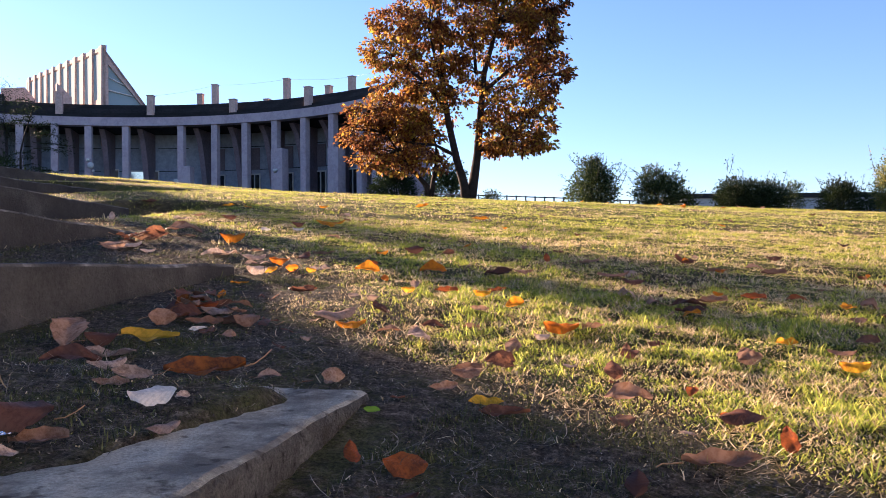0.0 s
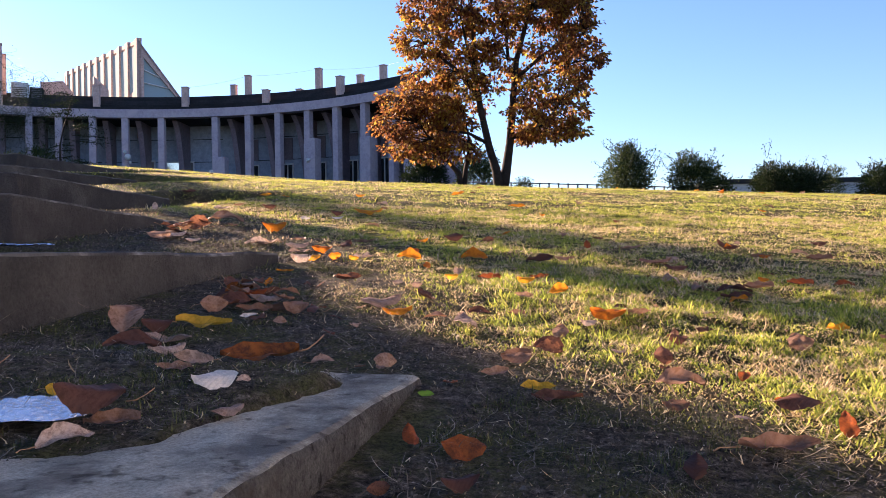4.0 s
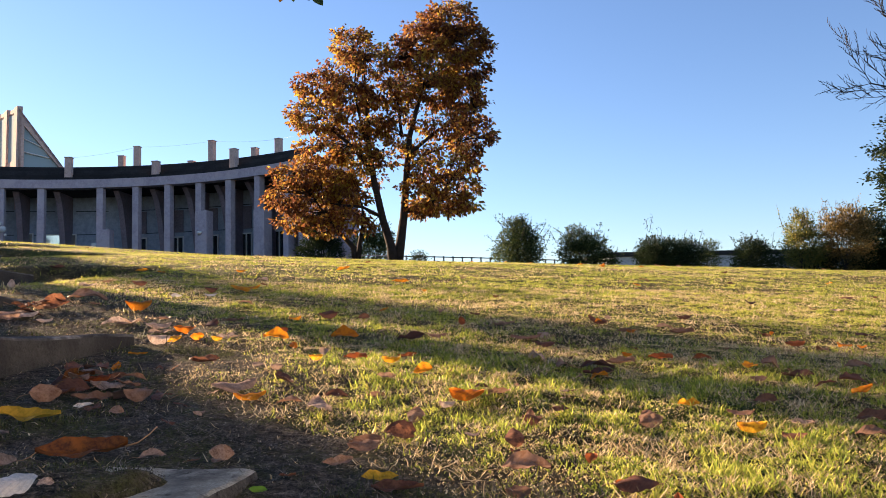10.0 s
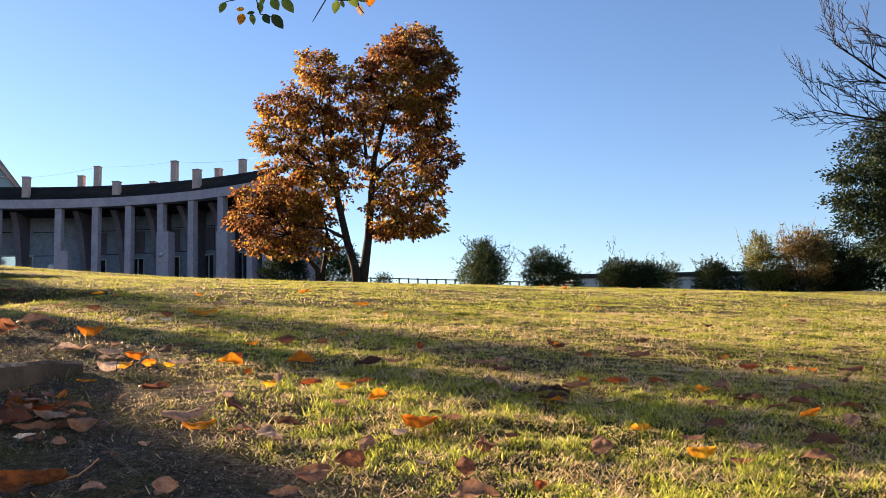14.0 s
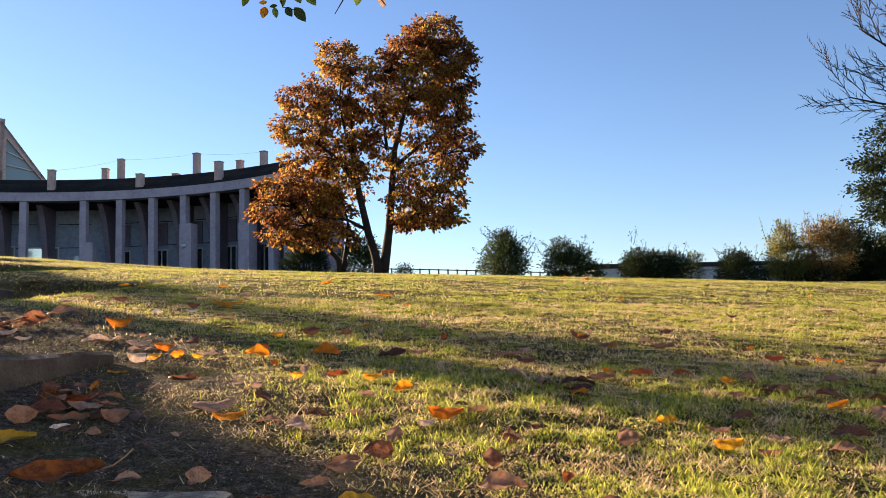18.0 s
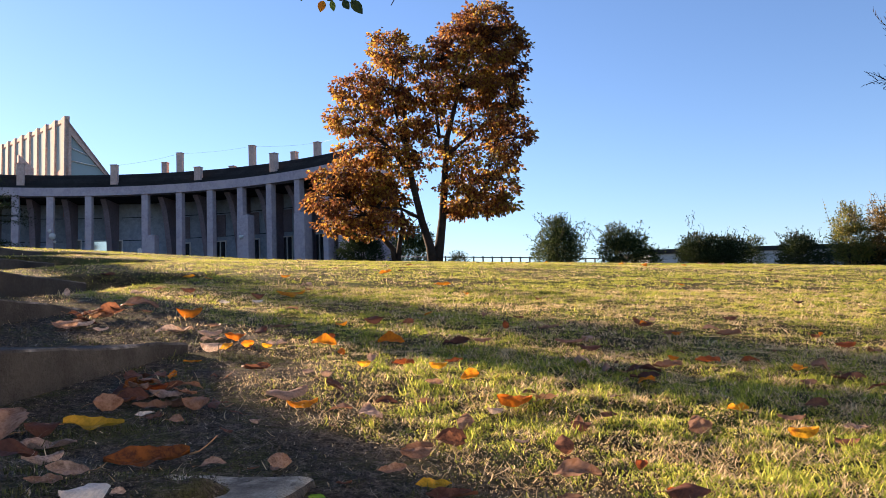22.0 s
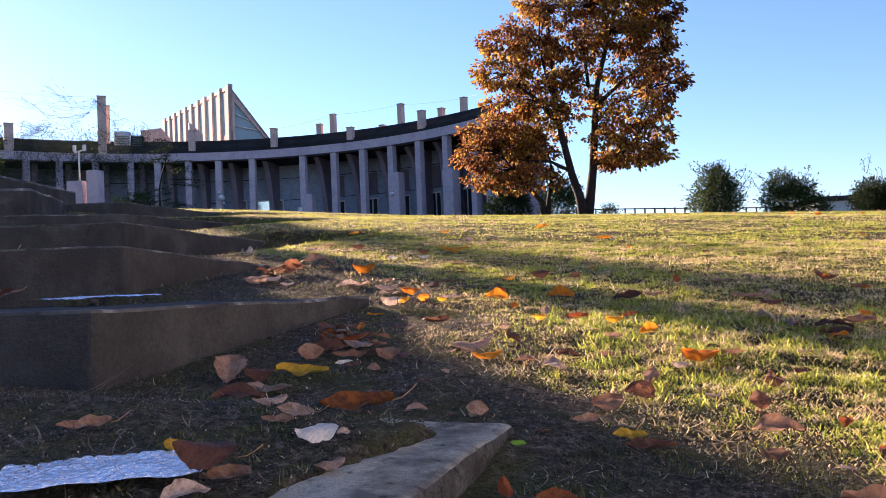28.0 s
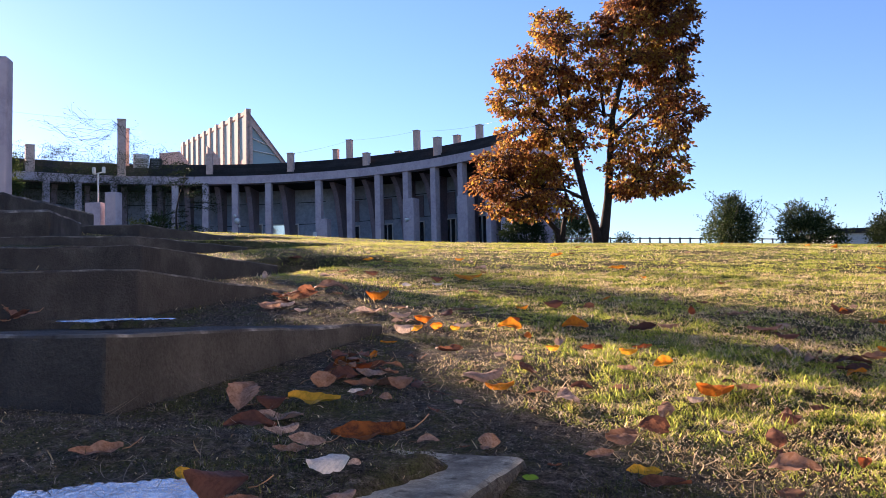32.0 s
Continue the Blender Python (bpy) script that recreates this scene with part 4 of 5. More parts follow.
def limb_line(a, b, sag, r0, r1, seed, steps=6, wiggle=0.008):
    rng = np.random.default_rng(seed)
    a, b = np.array(a, float), np.array(b, float)
    wob = rng.normal(0, 0.05 * np.linalg.norm(b - a), 3)
    pts, rad = [], []
    for k in range(steps + 1):
        s = k / steps
        p = a + (b - a) * s + wob * math.sin(math.pi * s) + np.array([0, 0, sag]) * math.sin(math.pi * s) + rng.normal(0, wiggle, 3) * np.linalg.norm(b - a)
        pts.append(tuple(p))
        rad.append(r0 + (r1 - r0) * s)
    return pts, rad


def main_tree():
    x, y = 0.80, 25.0
    z = gz(x, y)
    tree = thing("autumn_tree", "broad autumn tree with rusty orange and brown leaves on the lawn", "tree", "", "", None, pose(x, y, z))
    # leafy pads: across, height, half width, half height
    pads = [(1.7, 7.6, 1.0, 0.6), (2.4, 6.95, 0.85, 0.5), (1.0, 7.0, 0.8, 0.5), (2.5, 6.1, 0.75, 0.45), (1.6, 6.3, 1.1, 0.55), (2.3, 5.3, 0.85, 0.45), (1.3, 5.3, 0.9, 0.45), (2.5, 4.5, 0.6, 0.35), (2.45, 3.75, 0.8, 0.42),
            (1.6, 4.3, 0.8, 0.4), (2.0, 3.0, 0.75, 0.35), (1.8, 2.3, 0.9, 0.36), (1.4, 1.75, 1.0, 0.32), (1.0, 2.6, 0.6, 0.3), (0.9, 3.5, 0.6, 0.32), (2.25, 1.7, 0.45, 0.28),
            (-1.25, 6.9, 0.7, 0.48), (-0.6, 6.2, 0.75, 0.45), (-1.55, 6.1, 0.6, 0.42), (0.2, 6.6, 0.5, 0.4), (-2.2, 5.5, 0.9, 0.4), (-1.3, 5.2, 0.85, 0.4), (-0.3, 5.3, 0.7, 0.4), (0.45, 5.7, 0.65, 0.45),
            (-2.5, 4.45, 0.9, 0.4), (-1.5, 4.2, 0.85, 0.36), (-0.5, 4.2, 0.7, 0.32), (0.35, 4.5, 0.5, 0.32), (-2.3, 3.5, 0.85, 0.36), (-1.2, 3.3, 0.85, 0.34), (-0.3, 3.2, 0.45, 0.28)]
    pads += [(-3.0, 2.65, 0.85, 0.42), (-2.1, 2.5, 0.9, 0.42), (-3.35, 1.95, 0.72, 0.42), (-2.5, 1.65, 1.0, 0.42), (-3.2, 1.25, 0.6, 0.33), (-1.5, 2.1, 0.75, 0.36), (-1.3, 1.4, 0.65, 0.28), (-0.9, 2.6, 0.65, 0.32), (-2.1, 1.05, 0.8, 0.28), (-1.2, 1.0, 0.5, 0.22), (0.9, 1.65, 0.6, 0.26), (0.55, 2.2, 0.45, 0.26), (0.15, 3.8, 0.45, 0.26), (0.75, 2.9, 0.5, 0.26), (0.3, 5.1, 0.5, 0.3)]
    lobes = [(px_ * (1.03 if px_ > 0 else 0.99), 0.25 * math.sin(9.1 * k), pz_ * 1.022, rx_, 1.1 * rx_ + 0.25, rz_) for k, (px_, pz_, rx_, rz_) in enumerate(pads)]
    stems = [
        ([(0, 0, -0.3), (-0.12, 0, 0.5), (-0.35, 0.02, 1.3), (-0.62, 0, 2.6), (-0.75, 0.1, 3.6), (-0.8, 0.1, 5.0), (-0.9, 0.1, 6.6)], [0.19, 0.14, 0.12, 0.10, 0.085, 0.055, 0.02]),
        ([(0.05, 0.05, -0.3), (0.2, 0.1, 0.6), (0.32, 0.1, 1.4), (0.42, 0.05, 2.6), (0.55, 0, 4.0), (1.0, 0, 5.6), (1.6, 0, 7.4)], [0.19, 0.155, 0.13, 0.11, 0.09, 0.055, 0.02]),
        ([(-0.68, 0, 2.9), (-1.3, 0, 3.7), (-1.9, 0.1, 4.2), (-2.3, 0.1, 4.6)], [0.09, 0.07, 0.045, 0.02]),
        ([(-0.7, 0, 3.3), (-0.95, -0.1, 4.2), (-1.2, -0.2, 5.4), (-1.1, -0.2, 6.6)], [0.07, 0.05, 0.035, 0.015]),
        ([(0.34, 0.1, 1.5), (0.7, -0.1, 1.75), (1.2, -0.3, 1.85), (1.7, -0.4, 2.3)], [0.07, 0.05, 0.035, 0.015]),
        ([(0.5, 0, 3.4), (1.2, 0.1, 4.0), (1.9, 0.1, 4.5), (2.7, 0.1, 4.8)], [0.07, 0.055, 0.035, 0.015]),
        ([(0.45, 0, 2.9), (1.1, 0.3, 3.5), (2.1, 0.3, 3.8)], [0.06, 0.04, 0.015]),
        ([(0.3, 0, 4.0), (0.2, 0.1, 5.2), (0.35, 0.2, 6.6)], [0.06, 0.04, 0.012]),
        ([(-1.25, 0.3, -0.3), (-1.3, 0.25, 0.45), (-1.75, 0.2, 0.95), (-2.2, 0.1, 1.55), (-2.6, 0, 2.1)], [0.10, 0.09, 0.07, 0.045, 0.015]),
        ([(-1.2, 0.3, -0.3), (-1.1, 0.3, 0.6), (-0.95, 0.2, 1.4), (-1.1, 0, 2.2)], [0.10, 0.075, 0.05, 0.015]),
        ([(-0.4, 0.02, 1.4), (-1.0, -0.2, 1.7), (-1.7, -0.3, 1.75), (-2.3, -0.2, 1.9)], [0.06, 0.045, 0.03, 0.012]),
    ]
    part("trunk", tubes_data("trunk", stems[:2], BARK, 9), tree, "dark forked trunk")
    for line in stems[2:]:
        part("limb", tubes_data("limb", [line], BARK, 6), tree)
    centres, places, ways = crown_points(lobes, 2000, 23, 0.10, 11, 0.5)
    nodes = [Vector(p) for pts, _ in stems for p in pts if p[2] > 1.3]
    twigs = []
    for k, c in enumerate(centres[::3]):
        v = Vector(c)
        near_ = min(nodes, key=lambda q: (q - v).length + 0.6 * max(0, q.z - v.z))
        twigs.append(limb_line(near_, v, 0.06, 0.022, 0.006, k, 3))
    tagged(part("twig_spray", tubes_data("twig_spray", twigs, BARK, 3), tree), kind="stuff")
    part("crown", tri_data("crown", *leaf_cards(places, ways, 0.12, 12, 0.9, 0.5, 0.66), TREE_LEAF), tree, "drooping clusters of rusty orange leaves")


main_tree()


def shrub(x, y, lobes, material, clumps, per, size, label, seed, name="shrub", spread=0.13, shoots=0, group="shrubs behind the lawn", category="shrub", rise=-0.45):
    """A bush: a few stems from the ground, leafy lobes (dx, dz, rx, rz above the ground), and loose shoots on top."""
    z = gz(x, y)
    bush = thing(name, label, category, group, "", None, pose(x, y, z))
    full = [(dx, 0, dz, rx, rx * 0.9, rz) for dx, dz, rx, rz in lobes]
    stems = [limb_line((0.1 * k - 0.2, 0, -0.2), (dx * 0.9, 0, dz), 0.05, 0.05, 0.015, seed + k) for k, (dx, dz, rx, rz) in enumerate(lobes)]
    part("stems", tubes_data("stems", stems, GREY_BARK, 5), bush)
    rng = np.random.default_rng(seed)
    centres, places, ways = crown_points(full, clumps, per, spread, seed, 0.35)
    if shoots:
        tops, lines = [], []
        for k in range(shoots):
            dx, dz, rx, rz = lobes[rng.integers(len(lobes))]
            a = np.array([dx + rng.normal(0, rx * 0.5), rng.normal(0, rx * 0.4), dz + rz * 0.6])
            b = a + np.array([rng.normal(0, 0.16) + 0.25 * (a[0] - dx), rng.normal(0, 0.15), rz * rng.uniform(0.45, 1.05)])
            lines.append(([tuple(a), tuple((a + b) / 2 + rng.normal(0, 0.03, 3)), tuple(b)], [0.012, 0.009, 0.005]))
            s = rng.random((14, 1))
            tops.append(a + (b - a) * s + rng.normal(0, 0.04, (14, 3)))
        tagged(part("shoot_spray", tubes_data("shoot_spray", lines, GREY_BARK, 3), bush), kind="stuff")
        extra = np.concatenate(tops)
        places, ways = np.concatenate([places, extra]), np.concatenate([ways, rng.normal(0, 1, extra.shape)])
    part("foliage", tri_data("foliage", *leaf_cards(places, ways, size, seed + 1, rise, 0.35, 0.4), material), bush)
    return bush


SY = 32.0
shrub(0.1905 * SY, SY, [(0, 0.55, 1.05, 0.6), (0.1, 1.0, 0.8, 0.55), (-0.05, 1.4, 0.5, 0.45)], GREEN_LEAF, 420, 22, 0.10, "dark green shrub tapering to loose upright shoots", 21, shoots=60)
shrub(0.2760 * SY, SY, [(0, 0.6, 0.95, 0.6), (-0.35, 1.15, 0.5, 0.45), (0.35, 1.0, 0.55, 0.4), (0.9, 0.3, 0.6, 0.35)], GREEN_LEAF, 420, 22, 0.10, "rounded green shrub with pale upright shoots", 31, shoots=55)
shrub(0.392 * SY, SY, [(0, 0.6, 1.35, 0.72), (-0.7, 0.65, 0.7, 0.68), (0.75, 0.55, 0.8, 0.65), (-0.85, 1.3, 0.16, 0.65)], DARK_LEAF, 760, 24, 0.09, "wide dark clipped shrub with one spire", 41, shoots=14)
shrub(0.4575 * SY, SY + 1, [(0, 0.5, 0.55, 0.5), (0.1, 0.95, 0.35, 0.35)], GREEN_LEAF, 120, 14, 0.09, "thin pale green shrub", 51, shoots=14)
shrub(0.510 * SY, SY, [(0, 0.55, 0.95, 0.7), (-0.35, 0.95, 0.4, 0.45)], DARK_LEAF, 360, 24, 0.09, "dark domed shrub with thin shoots", 61, shoots=12)
shrub(0.577 * SY, SY, [(0, 1.1, 0.85, 1.1), (-0.1, 1.9, 0.6, 0.55)], YELLOW_GREEN, 330, 22, 0.10, "yellowing shrub with sparse rusty tops", 71, shoots=22)
shrub(0.638 * SY, SY, [(0, 1.3, 1.25, 1.2), (0.1, 2.1, 0.9, 0.7), (-0.5, 1.6, 0.7, 0.9)], RUST_LEAF, 480, 22, 0.10, "tall rusty orange shrub", 81, shoots=22)
shrub(0.690 * SY, SY + 1, [(0, 1.4, 0.9, 1.4), (0.9, 1.2, 1.1, 1.2)], DARK_LEAF, 430, 22, 0.12, "dark green shrub under the evergreen tree", 91)
shrub(0.755 * SY, SY, [(0, 1.1, 1.6, 1.3), (1.6, 1.0, 1.5, 1.2), (-1.2, 0.9, 1.2, 1.0)], DARK_LEAF, 700, 24, 0.12, "broad dark hedge under the evergreen tree", 95)
shrub(0.86 * SY, SY, [(0, 1.1, 2.0, 1.4), (2.0, 1.0, 1.8, 1.3)], DARK_LEAF, 600, 24, 0.13, "broad dark hedge under the evergreen tree", 97)
shrub(0.655 * SY, SY + 1.3, [(0, 0.4, 1.7, 0.6), (-1.9, 0.35, 1.3, 0.5), (1.9, 0.5, 1.5, 0.7)], DARK_LEAF, 620, 26, 0.12, "low dark hedge behind the rusty shrubs", 99)
shrub(-0.062 * 40, 40, [(0, 1.0, 1.1, 1.0), (0, 1.9, 0.75, 0.9), (0, 2.5, 0.4, 0.6)], DARK_LEAF, 420, 22, 0.12, "dark conical evergreen beside the building", 101, "conifer", category="tree")
shrub(0.0 * 38, 38, [(0, 0.9, 1.0, 1.0), (0.4, 1.5, 0.7, 0.7)], GREEN_LEAF, 300, 20, 0.12, "green shrub behind the autumn tree", 105)
shrub(0.062 * 34, 34, [(0, 0.3, 0.35, 0.35)], DARK_LEAF, 60, 16, 0.08, "small dark shrub by the fence", 107)


def evergreen_tree():
    x, y = 21.4, 27.0
    z = gz(x, y)
    tree = thing("evergreen_tree", "large dark evergreen tree with layered leafy boughs", "tree", "", "", None, pose(x, y, z))
    trunk = limb_line((0, 0, -0.3), (0.2, 0, 7.5), 0, 0.26, 0.05, 5, 8)
    part("trunk", tubes_data("trunk", [trunk], BARK, 8), tree)
    lobes = [(-1.2, 0, 2.6, 1.5, 1.6, 0.5), (-1.4, 0, 3.5, 1.6, 1.6, 0.5), (-1.3, 0, 4.5, 1.6, 1.5, 0.5), (-0.9, 0, 5.5, 1.4, 1.4, 0.5), (-0.3, 0, 6.4, 1.2, 1.2, 0.5), (0.8, 0, 4.0, 1.8, 1.6, 2.2), (0.1, 0.2, 1.8, 1.6, 1.6, 0.6)]
    for k, (lx, ly, lz, rx, ry, rz) in enumerate(lobes):
        part("bough", tubes_data("bough", [limb_line((0, 0, lz - 0.5), (lx * 1.7, ly, lz), 0.15, 0.07, 0.02, 300 + k)], BARK, 5), tree)
    centres, places, ways = crown_points(lobes, 1300, 24, 0.15, 55, 0.25)
    part("crown", tri_data("crown", *leaf_cards(places, ways, 0.13, 56, 0.1), DARK_LEAF), tree)


evergreen_tree()


def bare_tree():
    """A leafless tree whose trunk stands beyond the view and whose boughs reach into it."""
    x, y = 16.35, 16.0
    z = gz(x, y)
    tree = thing("bare_tree", "leafless tree with fine dark twigs", "tree", "", "", None, pose(x, y, z))
    part("trunk", tubes_data("trunk", [limb_line((0, 0, -0.3), (-1.6, 0, 4.8 - z), 0, 0.16, 0.07, 2, 7, 0.004), limb_line((-1.5, 0, 4.5 - z), (-1.0, 0, 5.3 - z), 0, 0.07, 0.045, 3, 4, 0.004)], BARK, 8), tree)
    rng = np.random.default_rng(77)

    def grow(a, way, length, r, level, lines):
        pts, rad, p, d = [tuple(a)], [r], np.array(a, float), np.array(way, float)
        n = 7 if level == 0 else 5
        for k in range(n):
            d = d + rng.normal(0, 0.06, 3) + np.array([0, 0, 0.02])
            d /= np.linalg.norm(d)
            p = p + d * length / n
            pts.append(tuple(p))
            rad.append(r * (1 - 0.75 * (k + 1) / n))
            if level < 3 and k >= (1 if level == 0 else 0):
                for s in range(2 if level < 2 else 1):
                    side = np.cross(d, rng.normal(0, 1, 3))
                    side /= np.linalg.norm(side)
                    grow(p, d * 0.85 + side * 0.5 + np.array([0, 0, 0.12]), length * rng.uniform(0.2, 0.4), max(rad[-1] * 0.7, 0.009), level + 1, lines)
        lines.append((pts, rad))

    for a, way, length, r in (((-1.6, 0, 4.65 - z), (-0.93, -0.05, 0.36), 4.1, 0.06), ((-1.4, 0, 4.55 - z), (-0.97, 0.05, 0.22), 4.0, 0.055), ((-1.7, 0, 5.0 - z), (-0.76, 0, 0.66), 2.7, 0.05), ((-1.0, 0, 5.2 - z), (-0.5, 0.1, 0.86), 2.0, 0.04)):
        lines = []
        grow(a, way, length, r, 0, lines)
        bough = part("bough", tubes_data("bough", lines[-1:], BARK, 6), tree)
        tagged(part("twig_spray", tubes_data("twig_spray", lines[:-1], BARK, 3), bough), kind="stuff")


bare_tree()


def shade_tree():
    """Unseen evergreen added on the slope by the steps, shading them and the soil."""
    x, y = -13.92, 11.43
    z = gz(x, y)
    tree = thing("shade_tree", "dense evergreen tree out of view, added to shade the steps", "tree", "", "", None, pose(x, y, z))
    part("trunk", tubes_data("trunk", [limb_line((0, 0, -0.3), (0, 0, 6.4 - z), 0, 0.2, 0.05, 6, 6)], BARK, 7), tree)
    tiers = [(0.9, 2.9), (1.5, 2.9), (2.0, 2.75), (3.3, 2.6), (3.8, 2.55), (4.05, 2.45), (4.3, 2.36), (4.55, 1.95), (4.8, 1.68), (5.05, 1.62), (5.3, 1.5), (5.6, 1.3), (5.95, 1.0), (6.3, 0.65), (6.6, 0.35)]
    lobes = [(0, 0, h - z, r, r, 0.16 if h > 3 else 0.5) for h, r in tiers if h > z + 0.3]
    centres, places, ways = crown_points(lobes, 3200, 17, 0.13, 66, 0.1)
    part("crown", tri_data("crown", *leaf_cards(places, ways, 0.26, 67, 0.2, ratio=0.7), DARK_LEAF), tree)


shade_tree()


def overhanging_branch():
    """Cherry twigs that hang into the top of the view, from a bough above it."""
    y = 4.64
    twig = thing("overhanging_branch", "thin dark twigs with green and yellow leaves hanging from above", "branch", "", "", None, pose(0, y, -0.05))
    bough = [((-0.75, 0.05, 3.0), (-0.35, 0, 2.72), (0.1, 0.02, 2.66), (0.5, 0, 2.72), (1.2, 0.2, 3.0)), (0.012, 0.010, 0.009, 0.008, 0.012)]
    lines = [bough]
    hang = [((-0.35, 0, 2.72), (-0.36, 0, 2.55), (-0.33, 0, 2.42), (-0.24, 0, 2.40)), ((-0.36, 0, 2.55), (-0.45, 0, 2.51), (-0.53, 0, 2.49)),
            ((-0.1, 0, 2.68), (-0.25, 0, 2.53), (-0.33, 0, 2.53)), ((0.1, 0.02, 2.66), (0.06, 0, 2.52), (0.02, 0, 2.45), (-0.02, 0, 2.38)),
            ((0.06, 0, 2.53), (0.14, 0, 2.52), (0.2, 0, 2.52)), ((0.3, 0, 2.69), (0.24, 0, 2.58), (0.26, 0, 2.48), (0.29, 0, 2.44))]
    lines += [(h, [0.004] * (len(h) - 1) + [0.0025]) for h in hang]
    for line in lines:
        part("twig", tubes_data("twig", [line], GREY_BARK, 5), twig)
    leaves = [(-0.53, 2.49, -110, 0.085, 0), (-0.42, 2.45, 185, 0.05, 2), (-0.43, 2.42, -100, 0.095, 2), (-0.36, 2.43, 200, 0.05, 1), (-0.38, 2.42, -80, 0.07, 0), (-0.31, 2.42, -60, 0.09, 1), (-0.26, 2.42, -55, 0.12, 1),
              (-0.33, 2.50, -85, 0.075, 0), (-0.26, 2.52, -65, 0.11, 0), (-0.2, 2.52, -55, 0.12, 0), (-0.34, 2.58, -75, 0.1, 0), (-0.12, 2.6, -120, 0.09, 0), (0.13, 2.52, -100, 0.095, 0), (0.15, 2.52, -65, 0.05, 1),
              (0.2, 2.54, -60, 0.1, 0), (0.22, 2.58, -45, 0.11, 1), (0.25, 2.5, -70, 0.08, 3), (0.33, 2.58, -95, 0.13, 2), (0.55, 2.66, -60, 0.1, 1)]
    for k, (x, z, a, size, c) in enumerate(leaves):
        w = Vector((math.cos(radians(a)), 0.25 * math.sin(k * 2.1), math.sin(radians(a)))).normalized()
        s = w.cross(Vector((0.2 * math.cos(k), 1, 0.3 * math.sin(k * 1.7)))).normalized()
        n = w.cross(s)
        v, f = [], []
        rows_ = [(0, 0), (0.15, 0.16), (0.35, 0.26), (0.6, 0.25), (0.82, 0.14), (1.0, 0.0)]
        for t_, half in rows_:
            mid = Vector((x, 0, z)) + w * size * t_ + n * size * 0.18 * t_ * t_
            v += [mid - s * half * size + n * half * size * 0.4, mid, mid + s * half * size + n * half * size * 0.4]
        for r in range(len(rows_) - 1):
            f += [(3 * r, 3 * r + 1, 3 * r + 4, 3 * r + 3), (3 * r + 1, 3 * r + 2, 3 * r + 5, 3 * r + 4)]
        part("leaf", data_of("leaf", v, f, (TWIG_LEAF, GREEN_LEAF, LEAF_ORANGE, LEAF_PALE)[c], True), twig)


overhanging_branch()


def far_shade_tree():
    """Unseen thin tree added up the slope; its broken shade crosses the lawn."""
    x, y = -23.05, 25.2
    z = gz(x, y)
    tree = thing("band_shade_tree", "thin narrow-topped tree out of view, added to cast shade across the lawn", "tree", "", "", None, pose(x, y, z))
    part("trunk", tubes_data("trunk", [limb_line((0, 0, -0.3), (-0.07, -0.07, 10.6 - z), 0, 0.15, 0.04, 16, 8, 0.003)], BARK, 7), tree)
    crown = []
    for lobe, clumps, seed in (((-0.07, -0.07, 10.2 - z, 0.2, 0.2, 1.3), 150, 166), ((0.24, 0.27, 6.6 - z, 0.52, 0.52, 2.4), 330, 168), ((0.7, 0.8, 10.0 - z, 0.4, 0.4, 0.9), 14, 170)):
        crown.append(crown_points([lobe], clumps, 12, 0.12, seed, 0.1))
        part("bough", tubes_data("bough", [limb_line((0, 0, lobe[2] - 0.9), lobe[:3], 0.1, 0.04, 0.015, seed)], BARK, 5), tree)
    part("crown", tri_data("crown", *leaf_cards(np.concatenate([c[1] for c in crown]), np.concatenate([c[2] for c in crown]), 0.2, 167, 0.2), TREE_LEAF), tree)


far_shade_tree()


# ---------------------------------------------------------------- far things
fence = thing("lawn_fence", "low dark rail fence beyond the lawn", "fence")
for k in range(26):
    x = -0.5 + k * 0.42
    part("post", bm_data("post", box_bm(-0.03, 0.03, -0.03, 0.03, -0.3, 0.52), FENCE), fence, "", pose(x, 35.0, gz(x, 35.0)))
for h_ in (0.25, 0.48):
    part("rail", tubes_data("rail", [([(x, 35.0, gz(x, 35.0) + h_) for x in (-0.6, 2.5, 5.5, 8.0, 10.2)], [0.025] * 5)], FENCE, 5), fence)
hall = thing("long_low_hall", "long low white hall with a dark roof edge far behind", "building")
part("wall", bm_data("wall", box_bm(37, 84, 120, 140, -1, 8.4), HALL), hall)
part("roof", bm_data("roof", box_bm(36.5, 84.5, 119.6, 140.4, 8.4, 9.1), ROOF), hall)


# ---------------------------------------------------------------- fallen leaves
OUTLINE_T = (0.0, 0.12, 0.25, 0.42, 0.58, 0.72, 0.84, 0.93, 1.0)
OUTLINE_W = (0.05, 0.28, 0.43, 0.5, 0.49, 0.43, 0.32, 0.19, 0.03)


